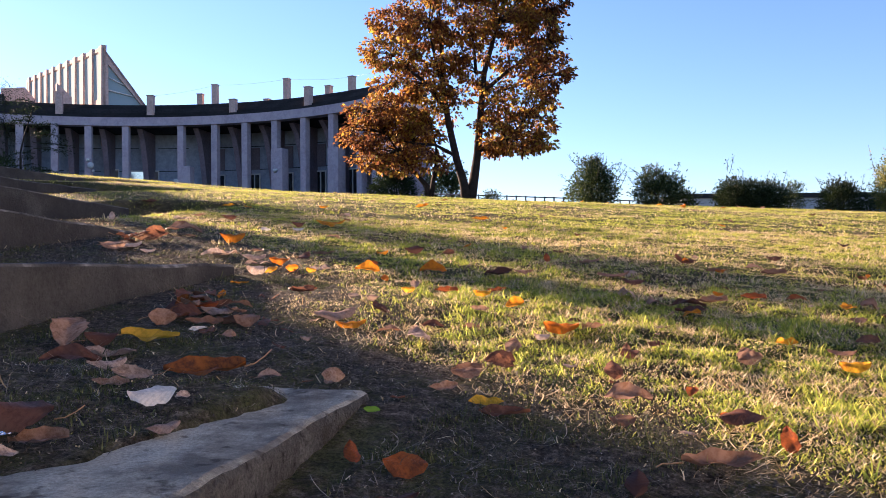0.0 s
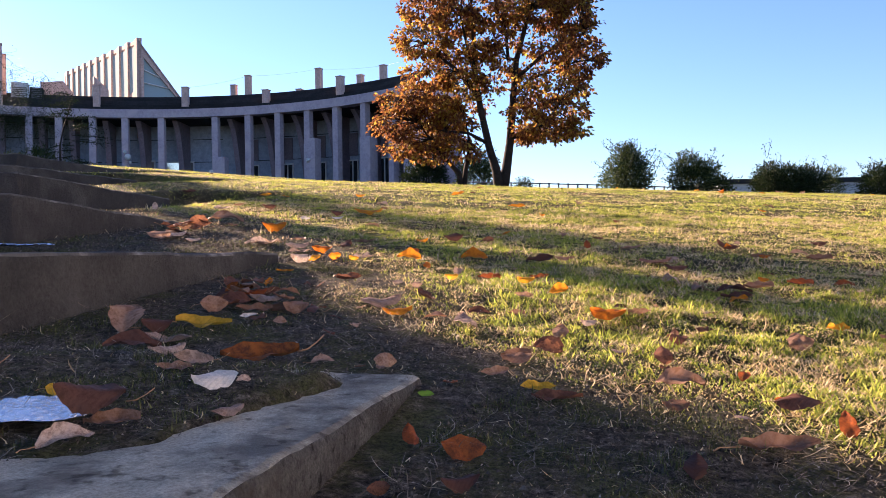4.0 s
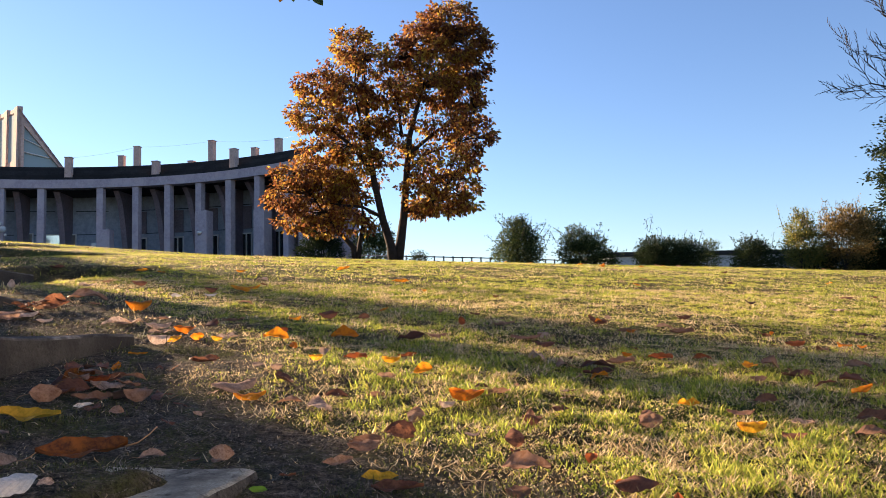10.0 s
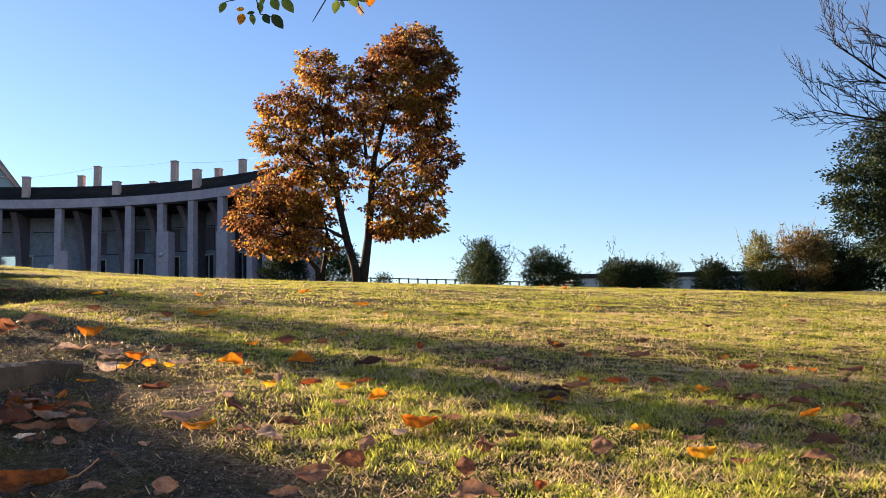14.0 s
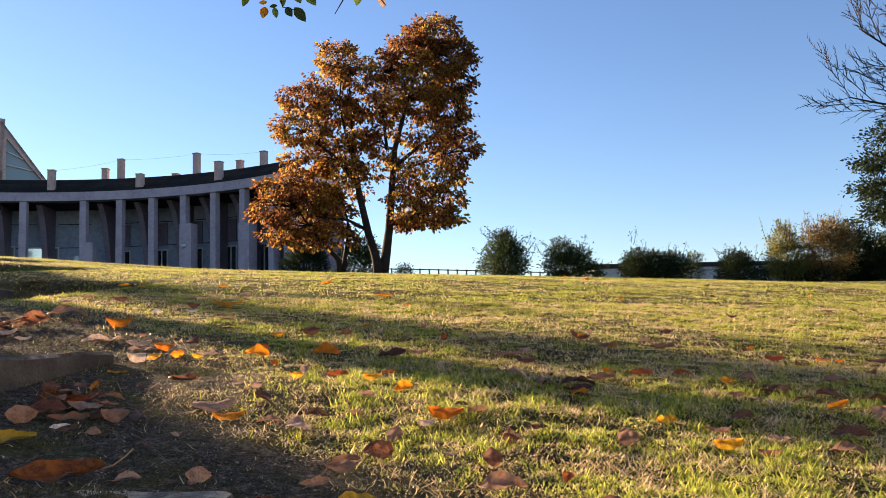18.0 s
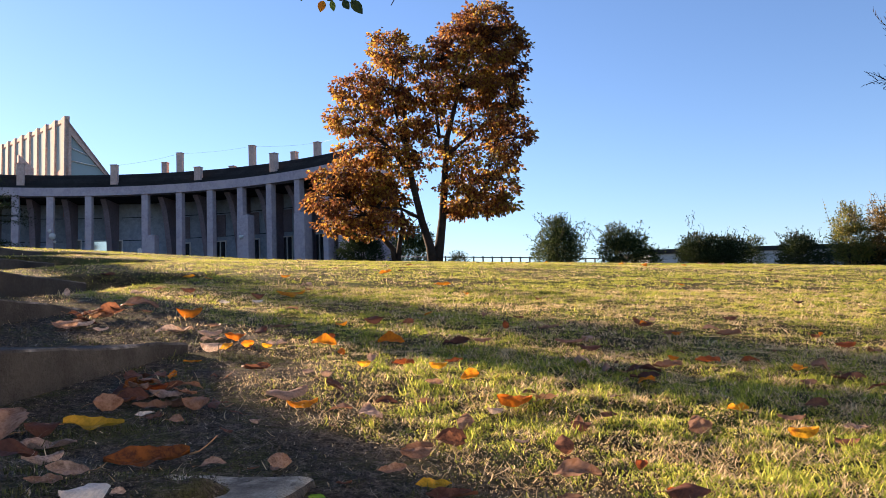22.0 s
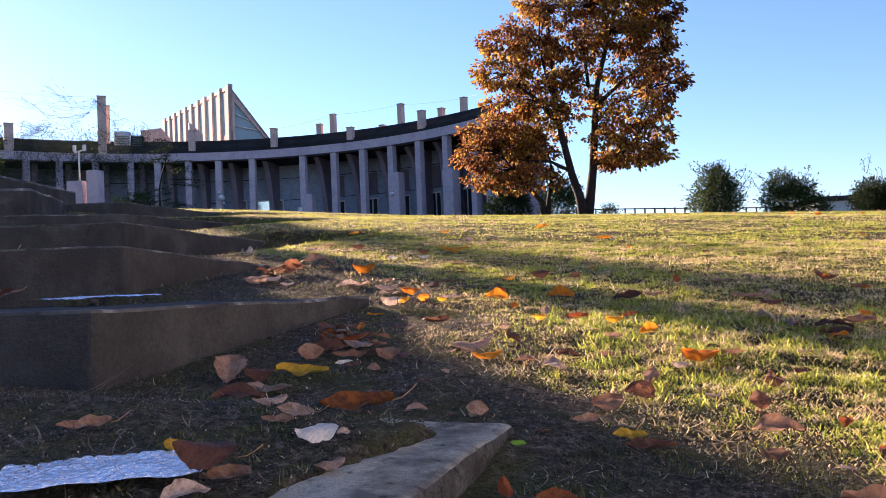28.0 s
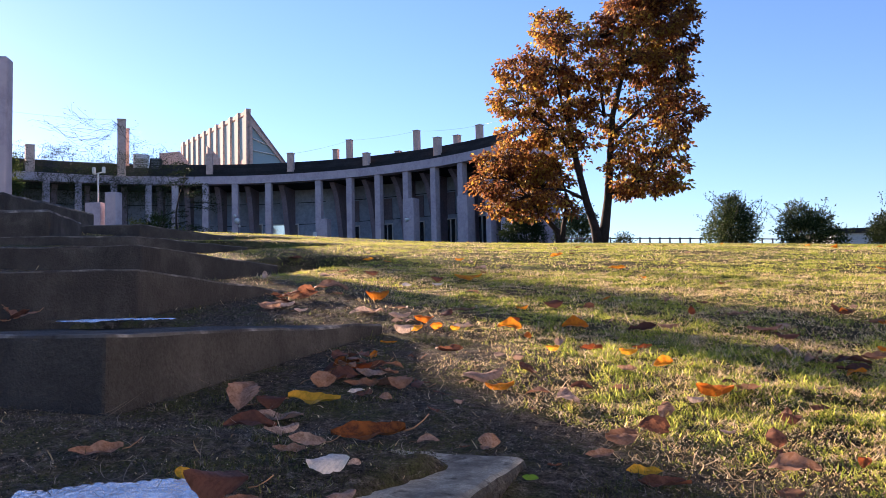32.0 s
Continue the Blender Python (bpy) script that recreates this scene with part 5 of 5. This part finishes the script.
def leaf_data(material, seed, curl, fold, ratio):
    """A dry leaf one metre long, to be scaled: ovate outline, folded along the midrib, curled along its length, with a stalk."""
    rng = np.random.default_rng(seed)
    v, f = [], []
    n, cols = 14, 7
    twist = rng.normal(0, 0.14)
    for r in range(n):
        t_ = r / (n - 1)
        half = ratio * np.interp(t_, OUTLINE_T, OUTLINE_W) * (1 + rng.normal(0, 0.05))
        z = curl * (t_ - 0.5) ** 2 * 1.6
        bow = 0.05 * noise.noise(Vector((seed, t_ * 2.2, 0)))
        for q in range(cols):
            c = 2 * q / (cols - 1) - 1
            crumple = noise.noise(Vector((seed * 1.7 + c * 1.6, t_ * 4.0, 0.3)))
            lift = fold * (abs(c) ** 1.4) * half * 1.6 + 0.11 * crumple * (0.2 + abs(c)) + twist * c * half * (t_ - 0.5) * 2
            v.append((bow + c * half * (1 - 0.25 * abs(fold)) * (1 + 0.12 * noise.noise(Vector((seed, t_ * 9, c)))), t_ - 0.5, z + lift))
    for r in range(n - 1):
        for c in range(cols - 1):
            a = cols * r + c
            f.append((a, a + 1, a + cols + 1, a + cols))
    low = min(p[2] for p in v)
    v = [(a, b, c - low + 0.02) for a, b, c in v]
    return data_of("fallen_leaf", v, f, material, True)


STALK_DATA = tubes_data("stalk", [([(0, -0.48, 0.05), (0.03, -0.62, 0.06), (0.10, -0.76, 0.12), (0.2, -0.86, 0.15)], [0.016, 0.012, 0.011, 0.013])], STALK, 4)


LEAF_KINDS = {"orange": (LEAF_ORANGE, "bright orange fallen leaf lying on the grass"), "yellow": (LEAF_YELLOW, "yellow fallen leaf with brown spots on the soil"),
              "brown": (LEAF_BROWN, "curled dark brown fallen leaf"), "pale": (LEAF_PALE, "dry pale beige fallen leaf"), "tan": (LEAF_TAN, "dry tan-brown fallen leaf"),
              "green": (LEAF_GREEN, "small fresh green leaf beside the kerb slab"), "red": (LEAF_RED, "red-orange fallen leaf standing in the grass"),
              "rust": (LEAF_RUST, "long rust-brown fallen leaf with dark blotches"), "white": (LEAF_WHITE, "bleached whitish fallen leaf on the soil")}
LEAF_MESH = {}
for key, (mat_, _) in LEAF_KINDS.items():
    LEAF_MESH[key] = [leaf_data(mat_, 200 + 7 * k + len(key), c, fo, ra) for k, (c, fo, ra) in enumerate(((0.16, -0.2, 0.66), (-0.16, 0.22, 0.74), (0.2, 0.28, 0.6), (-0.2, -0.2, 0.66), (0.18, 0.3, 0.36), (0.24, -0.3, 0.64), (-0.2, 0.26, 0.55)))]
leaf_rng = random.Random(9)


def fallen(x, y, size, key, tilt=None, spin=None, lift=0.0, shape=None, rest=None):
    """size: its width as seen; the leaf lies on the ground with a chance tilt."""
    me = leaf_rng.choice(LEAF_MESH[key]) if shape is None else LEAF_MESH[key][shape]
    tilt = max(-20, min(20, leaf_rng.gauss(0, 9))) if tilt is None else tilt
    spin = leaf_rng.uniform(0, 360) if spin is None else spin
    s = size * 1.1
    lawn = 1 - float(bareness(x, y))
    lift += 0.008 * lawn
    m = pose(x, y, (gz(x, y) if rest is None else rest) + 0.006 + lift, tilt, leaf_rng.gauss(0, 10), spin) @ Matrix.Diagonal((s, s, s, 1))
    ob = thing("fallen_leaf", LEAF_KINDS[key][1], "leaf", "fallen leaves", "", me, m)
    if y < 5 and leaf_rng.random() < 0.75:
        part("stalk", STALK_DATA, ob)
    return ob


def shown(x, y, wide, high, key, shape=None, turn=0.0, lift=0.0, rest=None):
    """A fallen leaf that lies across the way from the path's start: how wide it is and how high its raised edge stands."""
    upright = high > 0.8 * wide
    k = shape if shape is not None else leaf_rng.choice((0, 1, 3, 5) if upright or high > 0.35 * wide else (2, 4, 6, 0))
    ratio = (0.66, 0.74, 0.6, 0.66, 0.36, 0.64, 0.55)[k]
    long_ = high * 1.08 if upright else wide
    if upright and wide > ratio * long_:
        long_ = wide / ratio
    reach = long_ if upright else long_ * ratio
    lean = math.asin(min(0.97, 0.92 * high / reach)) if high < reach else 1.3
    lean = max(0.06, lean - 0.12)
    yaw = math.atan2(-x, y) + radians(turn + leaf_rng.gauss(0, 9))
    away = Vector((-math.sin(yaw), math.cos(yaw), 0))
    z = (gz(x, y) if rest is None else rest) + 0.003 + lift + 0.006 * (1 - float(bareness(x, y)))
    centre = Vector((x, y, z)) + away * (0.5 * reach * math.cos(lean)) + Vector((0, 0, 0.5 * reach * math.sin(lean)))
    spin = leaf_rng.choice((0, 180)) * (not upright) + (0 if upright else 90) + leaf_rng.gauss(0, 8)
    m = Matrix.Translation(centre) @ Matrix.Rotation(yaw, 4, "Z") @ Matrix.Rotation(lean, 4, "X") @ Matrix.Rotation(radians(spin), 4, "Z") @ Matrix.Diagonal((long_, long_, long_, 1))
    ob = thing("fallen_leaf", LEAF_KINDS[key][1], "leaf", "fallen leaves", "", LEAF_MESH[key][k], m)
    if y < 5 and leaf_rng.random() < 0.5:
        part("stalk", STALK_DATA, ob)
    return ob


# fallen leaves by colour: place, width, height of the raised edge
LEAF_PLACES = [
    ("orange", [(-1.06, 3.96, 0.124, 0.053), (-0.69, 3.11, 0.069, 0.032), (-0.68, 3.27, 0.086, 0.038), (-0.61, 3.17, 0.051, 0.033), (-0.52, 3.1, 0.041, 0.023), (-0.3, 3.08, 0.102, 0.04), (-0.22, 2.99, 0.03, 0.03), (-0.04, 3.2, 0.11, 0.046), (-0.12, 2.7, 0.047, 0.023), (0.13, 2.62, 0.06, 0.026), (0.22, 2.45, 0.06, 0.039), (0.31, 2.1, 0.097, 0.036), (-0.25, 2.14, 0.087, 0.019), (0.91, 2.08, 0.058, 0.019), (0.97, 1.85, 0.071, 0.03), (1.02, 2.92, 0.04, 0.018), (0.29, 5.99, 0.129, 0.039), (-0.19, 7.25, 0.125, 0.042), (-0.72, 5.06, 0.183, 0.033), (-1.99, 7.31, 0.109, 0.038)]),
    ("orange", [(-1, 6.6, 0.077, 0.029), (1.22, 3.46, 0.047, 0.021), (1.96, 3.63, 0.023, 0.023), (2.11, 3.17, 0.043, 0.016)]),
    ("red", [(-0.29, 3.27, 0.042, 0.033), (0.19, 2.81, 0.068, 0.016), (0.48, 3.62, 0.031, 0.047), (1.85, 3.22, 0.079, 0.034), (1.28, 2.85, 0.066, 0.018), (0.01, 2.73, 0.078, 0.018), (0.51, 1.62, 0.026, 0.021), (-0.7, 2.32, 0.071, 0.029), (0.54, 1.44, 0.068, 0.02), (-0.14, 1.21, 0.027, 0.035), (-0.06, 1.17, 0.07, 0.037), (1.1, 2.78, 0.086, 0.019)]),
    ("pale", [(-0.1, 2.82, 0.036, 0.032), (0.26, 2.07, 0.045, 0.018), (-0.31, 2.25, 0.125, 0.03), (1.13, 1.91, 0.056, 0.013), (0.8, 3.37, 0.054, 0.03), (1.27, 3.97, 0.03, 0.024), (-0.23, 2.53, 0.037, 0.026), (-0.29, 2.58, 0.041, 0.015), (-0.81, 3.38, 0.1, 0.03), (-0.71, 3, 0.08, 0.044), (-0.98, 3.53, 0.158, 0.021), (-0.5, 3.17, 0.092, 0.021), (-1.71, 5.16, 0.118, 0.027), (-0.75, 1.72, 0.125, 0.019), (-0.64, 1.5, 0.073, 0.016), (-0.55, 1.39, 0.072, 0.025), (-0.43, 1.3, 0.025, 0.012), (-0.36, 1.63, 0.05, 0.014), (-0.65, 2.26, 0.104, 0.019), (-1.46, 3.61, 0.141, 0.025)]),
    ("pale", [(-1.33, 3.54, 0.066, 0.019), (-0.77, 3.26, 0.098, 0.022), (-1.01, 3.45, 0.105, 0.031), (-0.34, 1.95, 0.029, 0.012), (-0.56, 0.97, 0.074, 0.021)]),
    ("tan", [(0.17, 1.93, 0.044, 0.042), (0.05, 1.73, 0.07, 0.02), (0.74, 1.91, 0.05, 0.041), (1.01, 2, 0.07, 0.016), (1.23, 1.79, 0.077, 0.018), (1.56, 2.13, 0.045, 0.041), (0.92, 2.7, 0.101, 0.018), (0.34, 3.3, 0.085, 0.019), (0.68, 3.25, 0.142, 0.019), (1.44, 3.65, 0.084, 0.017), (1.27, 2.41, 0.05, 0.023), (1.73, 2.61, 0.088, 0.02), (0.11, 2.4, 0.058, 0.019), (0.08, 2.2, 0.047, 0.016), (-1.4, 4.26, 0.194, 0.045), (-0.57, 1.34, 0.065, 0.014), (-0.23, 1.64, 0.05, 0.035), (0.05, 1.68, 0.068, 0.028), (-0, 1.6, 0.061, 0.019), (0.36, 1.54, 0.095, 0.03)]),
    ("tan", [(0.32, 1.42, 0.049, 0.02), (0.74, 1.9, 0.058, 0.04), (0.45, 1.93, 0.03, 0.03), (-0.75, 2.1, 0.075, 0.052), (-0.64, 2.11, 0.098, 0.021), (-0.53, 2.12, 0.071, 0.039), (-0.54, 1.98, 0.036, 0.02), (-1.49, 3.55, 0.112, 0.045), (-1.51, 3.95, 0.08, 0.049), (-1.47, 4, 0.074, 0.04), (-0.89, 1.24, 0.091, 0.02), (0.43, 1.21, 0.125, 0.025), (1.45, 3.44, 0.108, 0.022), (1.19, 3.46, 0.063, 0.018)]),
    ("brown", [(0.13, 1.79, 0.072, 0.036), (0.37, 1.72, 0.045, 0.043), (0.45, 1.91, 0.05, 0.025), (1.12, 2.08, 0.06, 0.027), (1.03, 1.78, 0.058, 0.02), (1.33, 1.92, 0.099, 0.03), (0.83, 2.62, 0.117, 0.018), (0.22, 3.14, 0.112, 0.036), (-0.14, 3.86, 0.094, 0.044), (0.03, 3.88, 0.055, 0.036), (-0.9, 4.92, 0.086, 0.032), (0.74, 3.06, 0.089, 0.018), (1.69, 4.01, 0.074, 0.025), (1.43, 2.48, 0.101, 0.018), (2.24, 3.09, 0.108, 0.022), (0.86, 5.01, 0.044, 0.022), (-0.47, 2.62, 0.096, 0.023), (-0.03, 2.2, 0.063, 0.019), (0.37, 2.23, 0.039, 0.013), (-1.46, 4, 0.111, 0.074)]),
    ("brown", [(-1.42, 5.25, 0.094, 0.039), (-2.66, 7.13, 0.132, 0.038), (-0.8, 1.84, 0.074, 0.033), (-0.7, 1.48, 0.109, 0.027), (0.13, 1.77, 0.061, 0.032), (0.54, 1.41, 0.081, 0.03), (-0.71, 2.17, 0.084, 0.04), (-0.67, 2.38, 0.072, 0.025), (-0.47, 2.62, 0.078, 0.018), (0.27, 1.12, 0.035, 0.035), (0.11, 1.44, 0.096, 0.015), (-0.06, 1.04, 0.055, 0.02), (-0.17, 1.03, 0.032, 0.024), (0.54, 2, 0.045, 0.018), (0.79, 2.53, 0.096, 0.017)]),
    ("white", [(-0.87, 4.72, 0.076, 0.024), (-1.06, 4.7, 0.062, 0.024), (-0.64, 2.05, 0.047, 0.011)]),
    ("yellow", [(0.08, 1.5, 0.069, 0.021)]),
]
for key, spots in LEAF_PLACES:
    for x, y, wide, high in spots:
        shown(x, y, wide, high, key)
shown(-0.87, 1.82, 0.083, 0.074, "tan", 1)
shown(-0.71, 1.90, 0.138, 0.026, "yellow", 4)
shown(-0.49, 1.62, 0.165, 0.034, "rust", 4)
shown(-0.464, 1.25, 0.075, 0.034, "white", 0)
shown(-0.572, 1.05, 0.095, 0.05, "brown", 5, 0, 0.012)
shown(-0.54, 1.04, 0.075, 0.02, "tan", 2)
shown(-0.69, 1.18, 0.034, 0.023, "yellow", 0)
shown(-0.134, 1.455, 0.034, 0.018, "green", 4, 30)
shown(-0.41, 1.15, 0.052, 0.014, "pale", 0, 0, 0.0, 0.152)
shown(0.566, 1.28, 0.026, 0.046, "red", 0)
shown(-2.09, 4.97, 0.034, 0.06, "pale", 0)
pile = random.Random(12)
for k in range(11):
    fallen(-0.66 + pile.gauss(0, 0.08), 2.26 + pile.gauss(0, 0.07), pile.uniform(0.06, 0.09), pile.choice(["brown", "brown", "tan", "rust"]), pile.gauss(0, 14), None, 0.003 * k)
for k in range(12):
    fallen(-1.50 + pile.gauss(0, 0.08), 3.85 + pile.gauss(0, 0.12), pile.uniform(0.06, 0.09), pile.choice(["tan", "brown", "brown"]), pile.gauss(5, 14), None, 0.003 * k)
for k in range(12):
    fallen(-2.42 + pile.gauss(0, 0.16), 2.75 + pile.gauss(0, 0.12), pile.uniform(0.07, 0.10), pile.choice(["brown", "tan", "brown"]), pile.gauss(0, 16), None, 0.004 * k, None, 0.415)
for k in range(40):
    y = pile.uniform(1.3, 3.6)
    fallen(pile.uniform(-0.25, 0.6) * y, y, pile.uniform(0.018, 0.035), pile.choice(["brown", "tan", "brown", "pale"]), pile.gauss(0, 18))

scatter = random.Random(4)
for k in range(90):
    y = 2.0 + 11 * scatter.random() ** 1.3
    x = scatter.uniform(-0.35, 0.75) * y
    fallen(x, y, scatter.uniform(0.05, 0.10), scatter.choice(["tan", "tan", "brown", "pale", "orange"]))


# ---------------------------------------------------------------- foil on the steps
def foil(x, y, z, long_, wide, spin, seed):
    rng = np.random.default_rng(seed)
    n, m_ = int(long_ / 0.005), int(wide / 0.005)
    v, f = [], []
    for i in range(n):
        for j in range(m_):
            x_, y_ = (i / (n - 1) - 0.5) * long_, (j / (m_ - 1) - 0.5) * wide
            swell = noise.noise(Vector((x_ * 14 + seed, y_ * 14, 0)))
            row = math.floor(y_ / 0.017)
            px_, py_ = ((x_ / 0.022 + 0.5 * (row % 2)) % 1) - 0.5, y_ / 0.017 - row
            scale_ = max(0.0, 1 - (px_ * 2) ** 2 - (1 - py_) ** 2) ** 0.5
            v.append((x_ + rng.normal(0, 0.0005), y_ + 0.004 * swell, 0.010 + 0.006 * swell + 0.0045 * scale_))
    for i in range(n - 1):
        for j in range(m_ - 1):
            a = i * m_ + j
            f.append((a, a + 1, a + m_ + 1, a + m_))
    thing("foil_sheet", "silvery embossed foil sheet lying by the steps", "foil", "foil sheets", "", data_of("foil_sheet", v, f, FOIL), pose(x, y, z, 0, 0, spin))


foil(-0.745, 1.06, gz(-0.745, 1.06) + 0.004, 0.30, 0.17, 24, 3)
foil(-1.80, 2.75, 0.412, 0.5, 0.3, -40, 5)


# ---------------------------------------------------------------- planting and fittings by the building
def left_conifer():
    x, y = -0.52 * 44, 44.0
    z = gz(x, y)
    tree = thing("sparse_conifer", "sparse dark conifer with drooping level branches before the building", "tree", "", "", None, pose(x, y, z))
    part("trunk", tubes_data("trunk", [limb_line((0, 0, -0.4), (0.1, 0, 6.2), 0, 0.11, 0.02, 8, 8)], BARK, 6), tree)
    rng = np.random.default_rng(31)
    places, ways = [], []
    for k in range(15):
        h_ = 2.2 + 4.0 * k / 14
        reach = (2.1 - 0.8 * abs(h_ - 3.8) / 2.4) * rng.uniform(0.6, 1.1)
        a = rng.choice([0, math.pi]) + rng.normal(0, 0.7)
        b = (math.cos(a) * reach, math.sin(a) * reach * 0.6, h_ + rng.normal(-0.1, 0.15))
        line = limb_line((0, 0, h_), b, 0.12, 0.03, 0.008, 400 + k, 5)
        part("branch", tubes_data("branch", [line], BARK, 4), tree)
        for p in line[0][1:]:
            n = 26
            places.append(np.array(p) + rng.normal(0, 1, (n, 3)) * np.array([0.22, 0.2, 0.06]))
            ways.append(rng.normal(0, 1, (n, 3)))
    part("foliage", tri_data("foliage", *leaf_cards(np.concatenate(places), np.concatenate(ways), 0.13, 33, 0.3, 0.3, 0.35), DARK_LEAF), tree)


left_conifer()


def vine():
    """Half-bare creeper over the beam and the posts at the far end of the colonnade."""
    rng = np.random.default_rng(91)
    plant = thing("climbing_vine", "tangled half-bare creeper over the beam and roof posts", "climbing plant")
    places, ways = [], []
    spread = [(-0.62, 13.2, -0.77, 13.9), (-0.62, 12.8, -0.76, 13.0), (-0.63, 13.3, -0.56, 11.9), (-0.632, 12.4, -0.77, 12.4), (-0.63, 13.1, -0.585, 12.3), (-0.66, 13.4, -0.77, 13.4), (-0.635, 12.2, -0.74, 12.2)]
    for k in range(150):
        if k < 24:
            u0_, z0_, u1_, z1_ = spread[k % 7]
            u1_, z1_ = u0_ + (u1_ - u0_) * rng.uniform(0.4, 1.0), z1_ + rng.normal(0, 0.5)
            sag, r = -rng.uniform(0.1, 0.9), 0.009
        else:
            u0_ = rng.uniform(-0.79, -0.55)
            u1_, z0_ = u0_ + rng.normal(0, 0.035), rng.uniform(8.6, 11.6)
            z1_, sag, r = z0_ - rng.uniform(0.2, 2.6), rng.normal(0, 0.4), 0.014
        ya, yb = 49.5 - 18 * (abs(u0_) - 0.6), 49.5 - 18 * (abs(u1_) - 0.6)
        line = limb_line((u0_ * ya, ya, z0_), (u1_ * yb, yb, z1_ + rng.normal(0, 0.2)), sag, r, 0.006, 500 + k, 9, 0.035)
        part("stem", tubes_data("stem", [line], BARK, 4), plant)
        for p in line[0][1:]:
            n = 1 if k < 24 else 15
            places.append(np.array(p) + rng.normal(0, 0.22, (n, 3)))
            ways.append(rng.normal(0, 1, (n, 3)))
    part("foliage", tri_data("foliage", *leaf_cards(np.concatenate(places), np.concatenate(ways), 0.085, 92, 0.3), DARK_LEAF), plant)


vine()
shrub(-0.80 * 40, 40, [(0, 3.6, 0.9, 1.6), (0.2, 5.2, 0.7, 1.3), (-0.3, 6.4, 0.7, 1.0)], GREEN_LEAF, 260, 20, 0.16, "leafy creeper climbing beside the tall post", 111, "creeper", group="", category="climbing plant")
shrub(-0.575 * 46, 46, [(0, 2.6, 0.5, 1.0), (0.7, 2.9, 0.6, 0.7), (-0.5, 2.2, 0.5, 0.8)], GREEN_LEAF, 120, 16, 0.14, "green shrub before the colonnade", 113)

# lamps, camera and mast on the colonnade
lamp = thing("globe_lamp", "white globe lamps on a column bracket", "lamp")
lamp.matrix_basis = on_arc(-9.9, RAD)
for dx, dz, r in ((0.05, 7.4, 0.13), (0.25, 7.0, 0.24), (0.42, 6.6, 0.10)):
    bm = bmesh.new()
    bmesh.ops.create_uvsphere(bm, u_segments=14, v_segments=9, radius=r, matrix=Matrix.Translation((dx, -0.5, dz)))
    part("globe", bm_data("globe", bm, WHITE, True), lamp)
    part("bracket", tubes_data("bracket", [([(dx, -0.26, dz), (dx, -0.5, dz)], [0.03, 0.03])], METAL, 5), lamp)
speaker = thing("horn_speaker", "white horn loudspeaker on a bracket beside a column", "loudspeaker")
speaker.matrix_basis = on_arc(23.3, RAD)
bm = bmesh.new()
bmesh.ops.create_cone(bm, cap_ends=True, segments=14, radius1=0.17, radius2=0.06, depth=0.28, matrix=Matrix.Translation((0.35, -0.55, 6.35)) @ Matrix.Rotation(radians(70), 4, "Y"))
part("horn", bm_data("horn", bm, WHITE, True), speaker)
part("bracket", tubes_data("bracket", [([(0.1, -0.26, 6.9), (0.1, -0.5, 6.7), (0.3, -0.55, 6.4)], [0.03] * 3)], METAL, 5), speaker)
mast = thing("weather_mast", "white weather mast with small sensors on a grey box", "mast")
mx, my = -0.655 * 30, 30.0
mz = gz(mx, my)
mast.matrix_basis = pose(mx, my, 0)
part("box", bm_data("box", box_bm(-0.45, 0.25, -0.25, 0.25, mz - 0.2, 4.9, 0.03), FACADE), mast, "grey concrete box")
part("pole", tubes_data("pole", [([(0, 0, 4.9), (0, 0, 6.15)], [0.035, 0.03])], WHITE, 6), mast)
part("arm", tubes_data("arm", [([(-0.2, 0, 6.12), (0.25, 0, 6.2)], [0.03, 0.03])], WHITE, 5), mast)
for dx in (-0.2, 0.25):
    part("sensor", bm_data("sensor", box_bm(dx - 0.06, dx + 0.06, -0.06, 0.06, 6.15, 6.42, 0.03), WHITE), mast)
part("side_box", bm_data("side_box", box_bm(0.45, 0.95, -0.25, 0.25, mz - 0.2, 5.3, 0.03), FACADE), mast)
bx, by = -0.339 * 38, 38.0
thing("white_bollard", "small white bollard at the edge of the lawn", "bollard", "", "", bm_data("white_bollard", box_bm(-0.09, 0.09, -0.09, 0.09, gz(bx, by) - 0.2, 4.05, 0.03), WHITE), pose(bx, by, 0))


def arching_shrub(u, y, reach, tall, label, seed):
    """A green plant trained into one arching leafy bough."""
    x = u * y
    z = gz(x, y)
    bush = thing("arching_shrub", label, "shrub", "trained shrubs before the colonnade", "", None, pose(x, y, z))
    pts = [(reach * s_ ** 1.6, 0, tall * math.sin(1.75 * s_)) for s_ in np.linspace(0, 1, 10)]
    part("stem", tubes_data("stem", [(pts, [0.06] * 9 + [0.03])], GREY_BARK, 5), bush)
    rng = np.random.default_rng(seed)
    places = np.concatenate([np.array(p) + rng.normal(0, 0.17, (90, 3)) for p in pts[2:]])
    part("foliage", tri_data("foliage", *leaf_cards(places, rng.normal(0, 1, places.shape), 0.13, seed, 0.0, 0.35, 0.5), YELLOW_GREEN), bush)


arching_shrub(-0.572, 44.0, -1.4, 2.7, "green shrub leaning in an arch before the columns", 121)
arching_shrub(-0.562, 44.5, 1.5, 2.2, "green shrub bent over in an arch", 123)
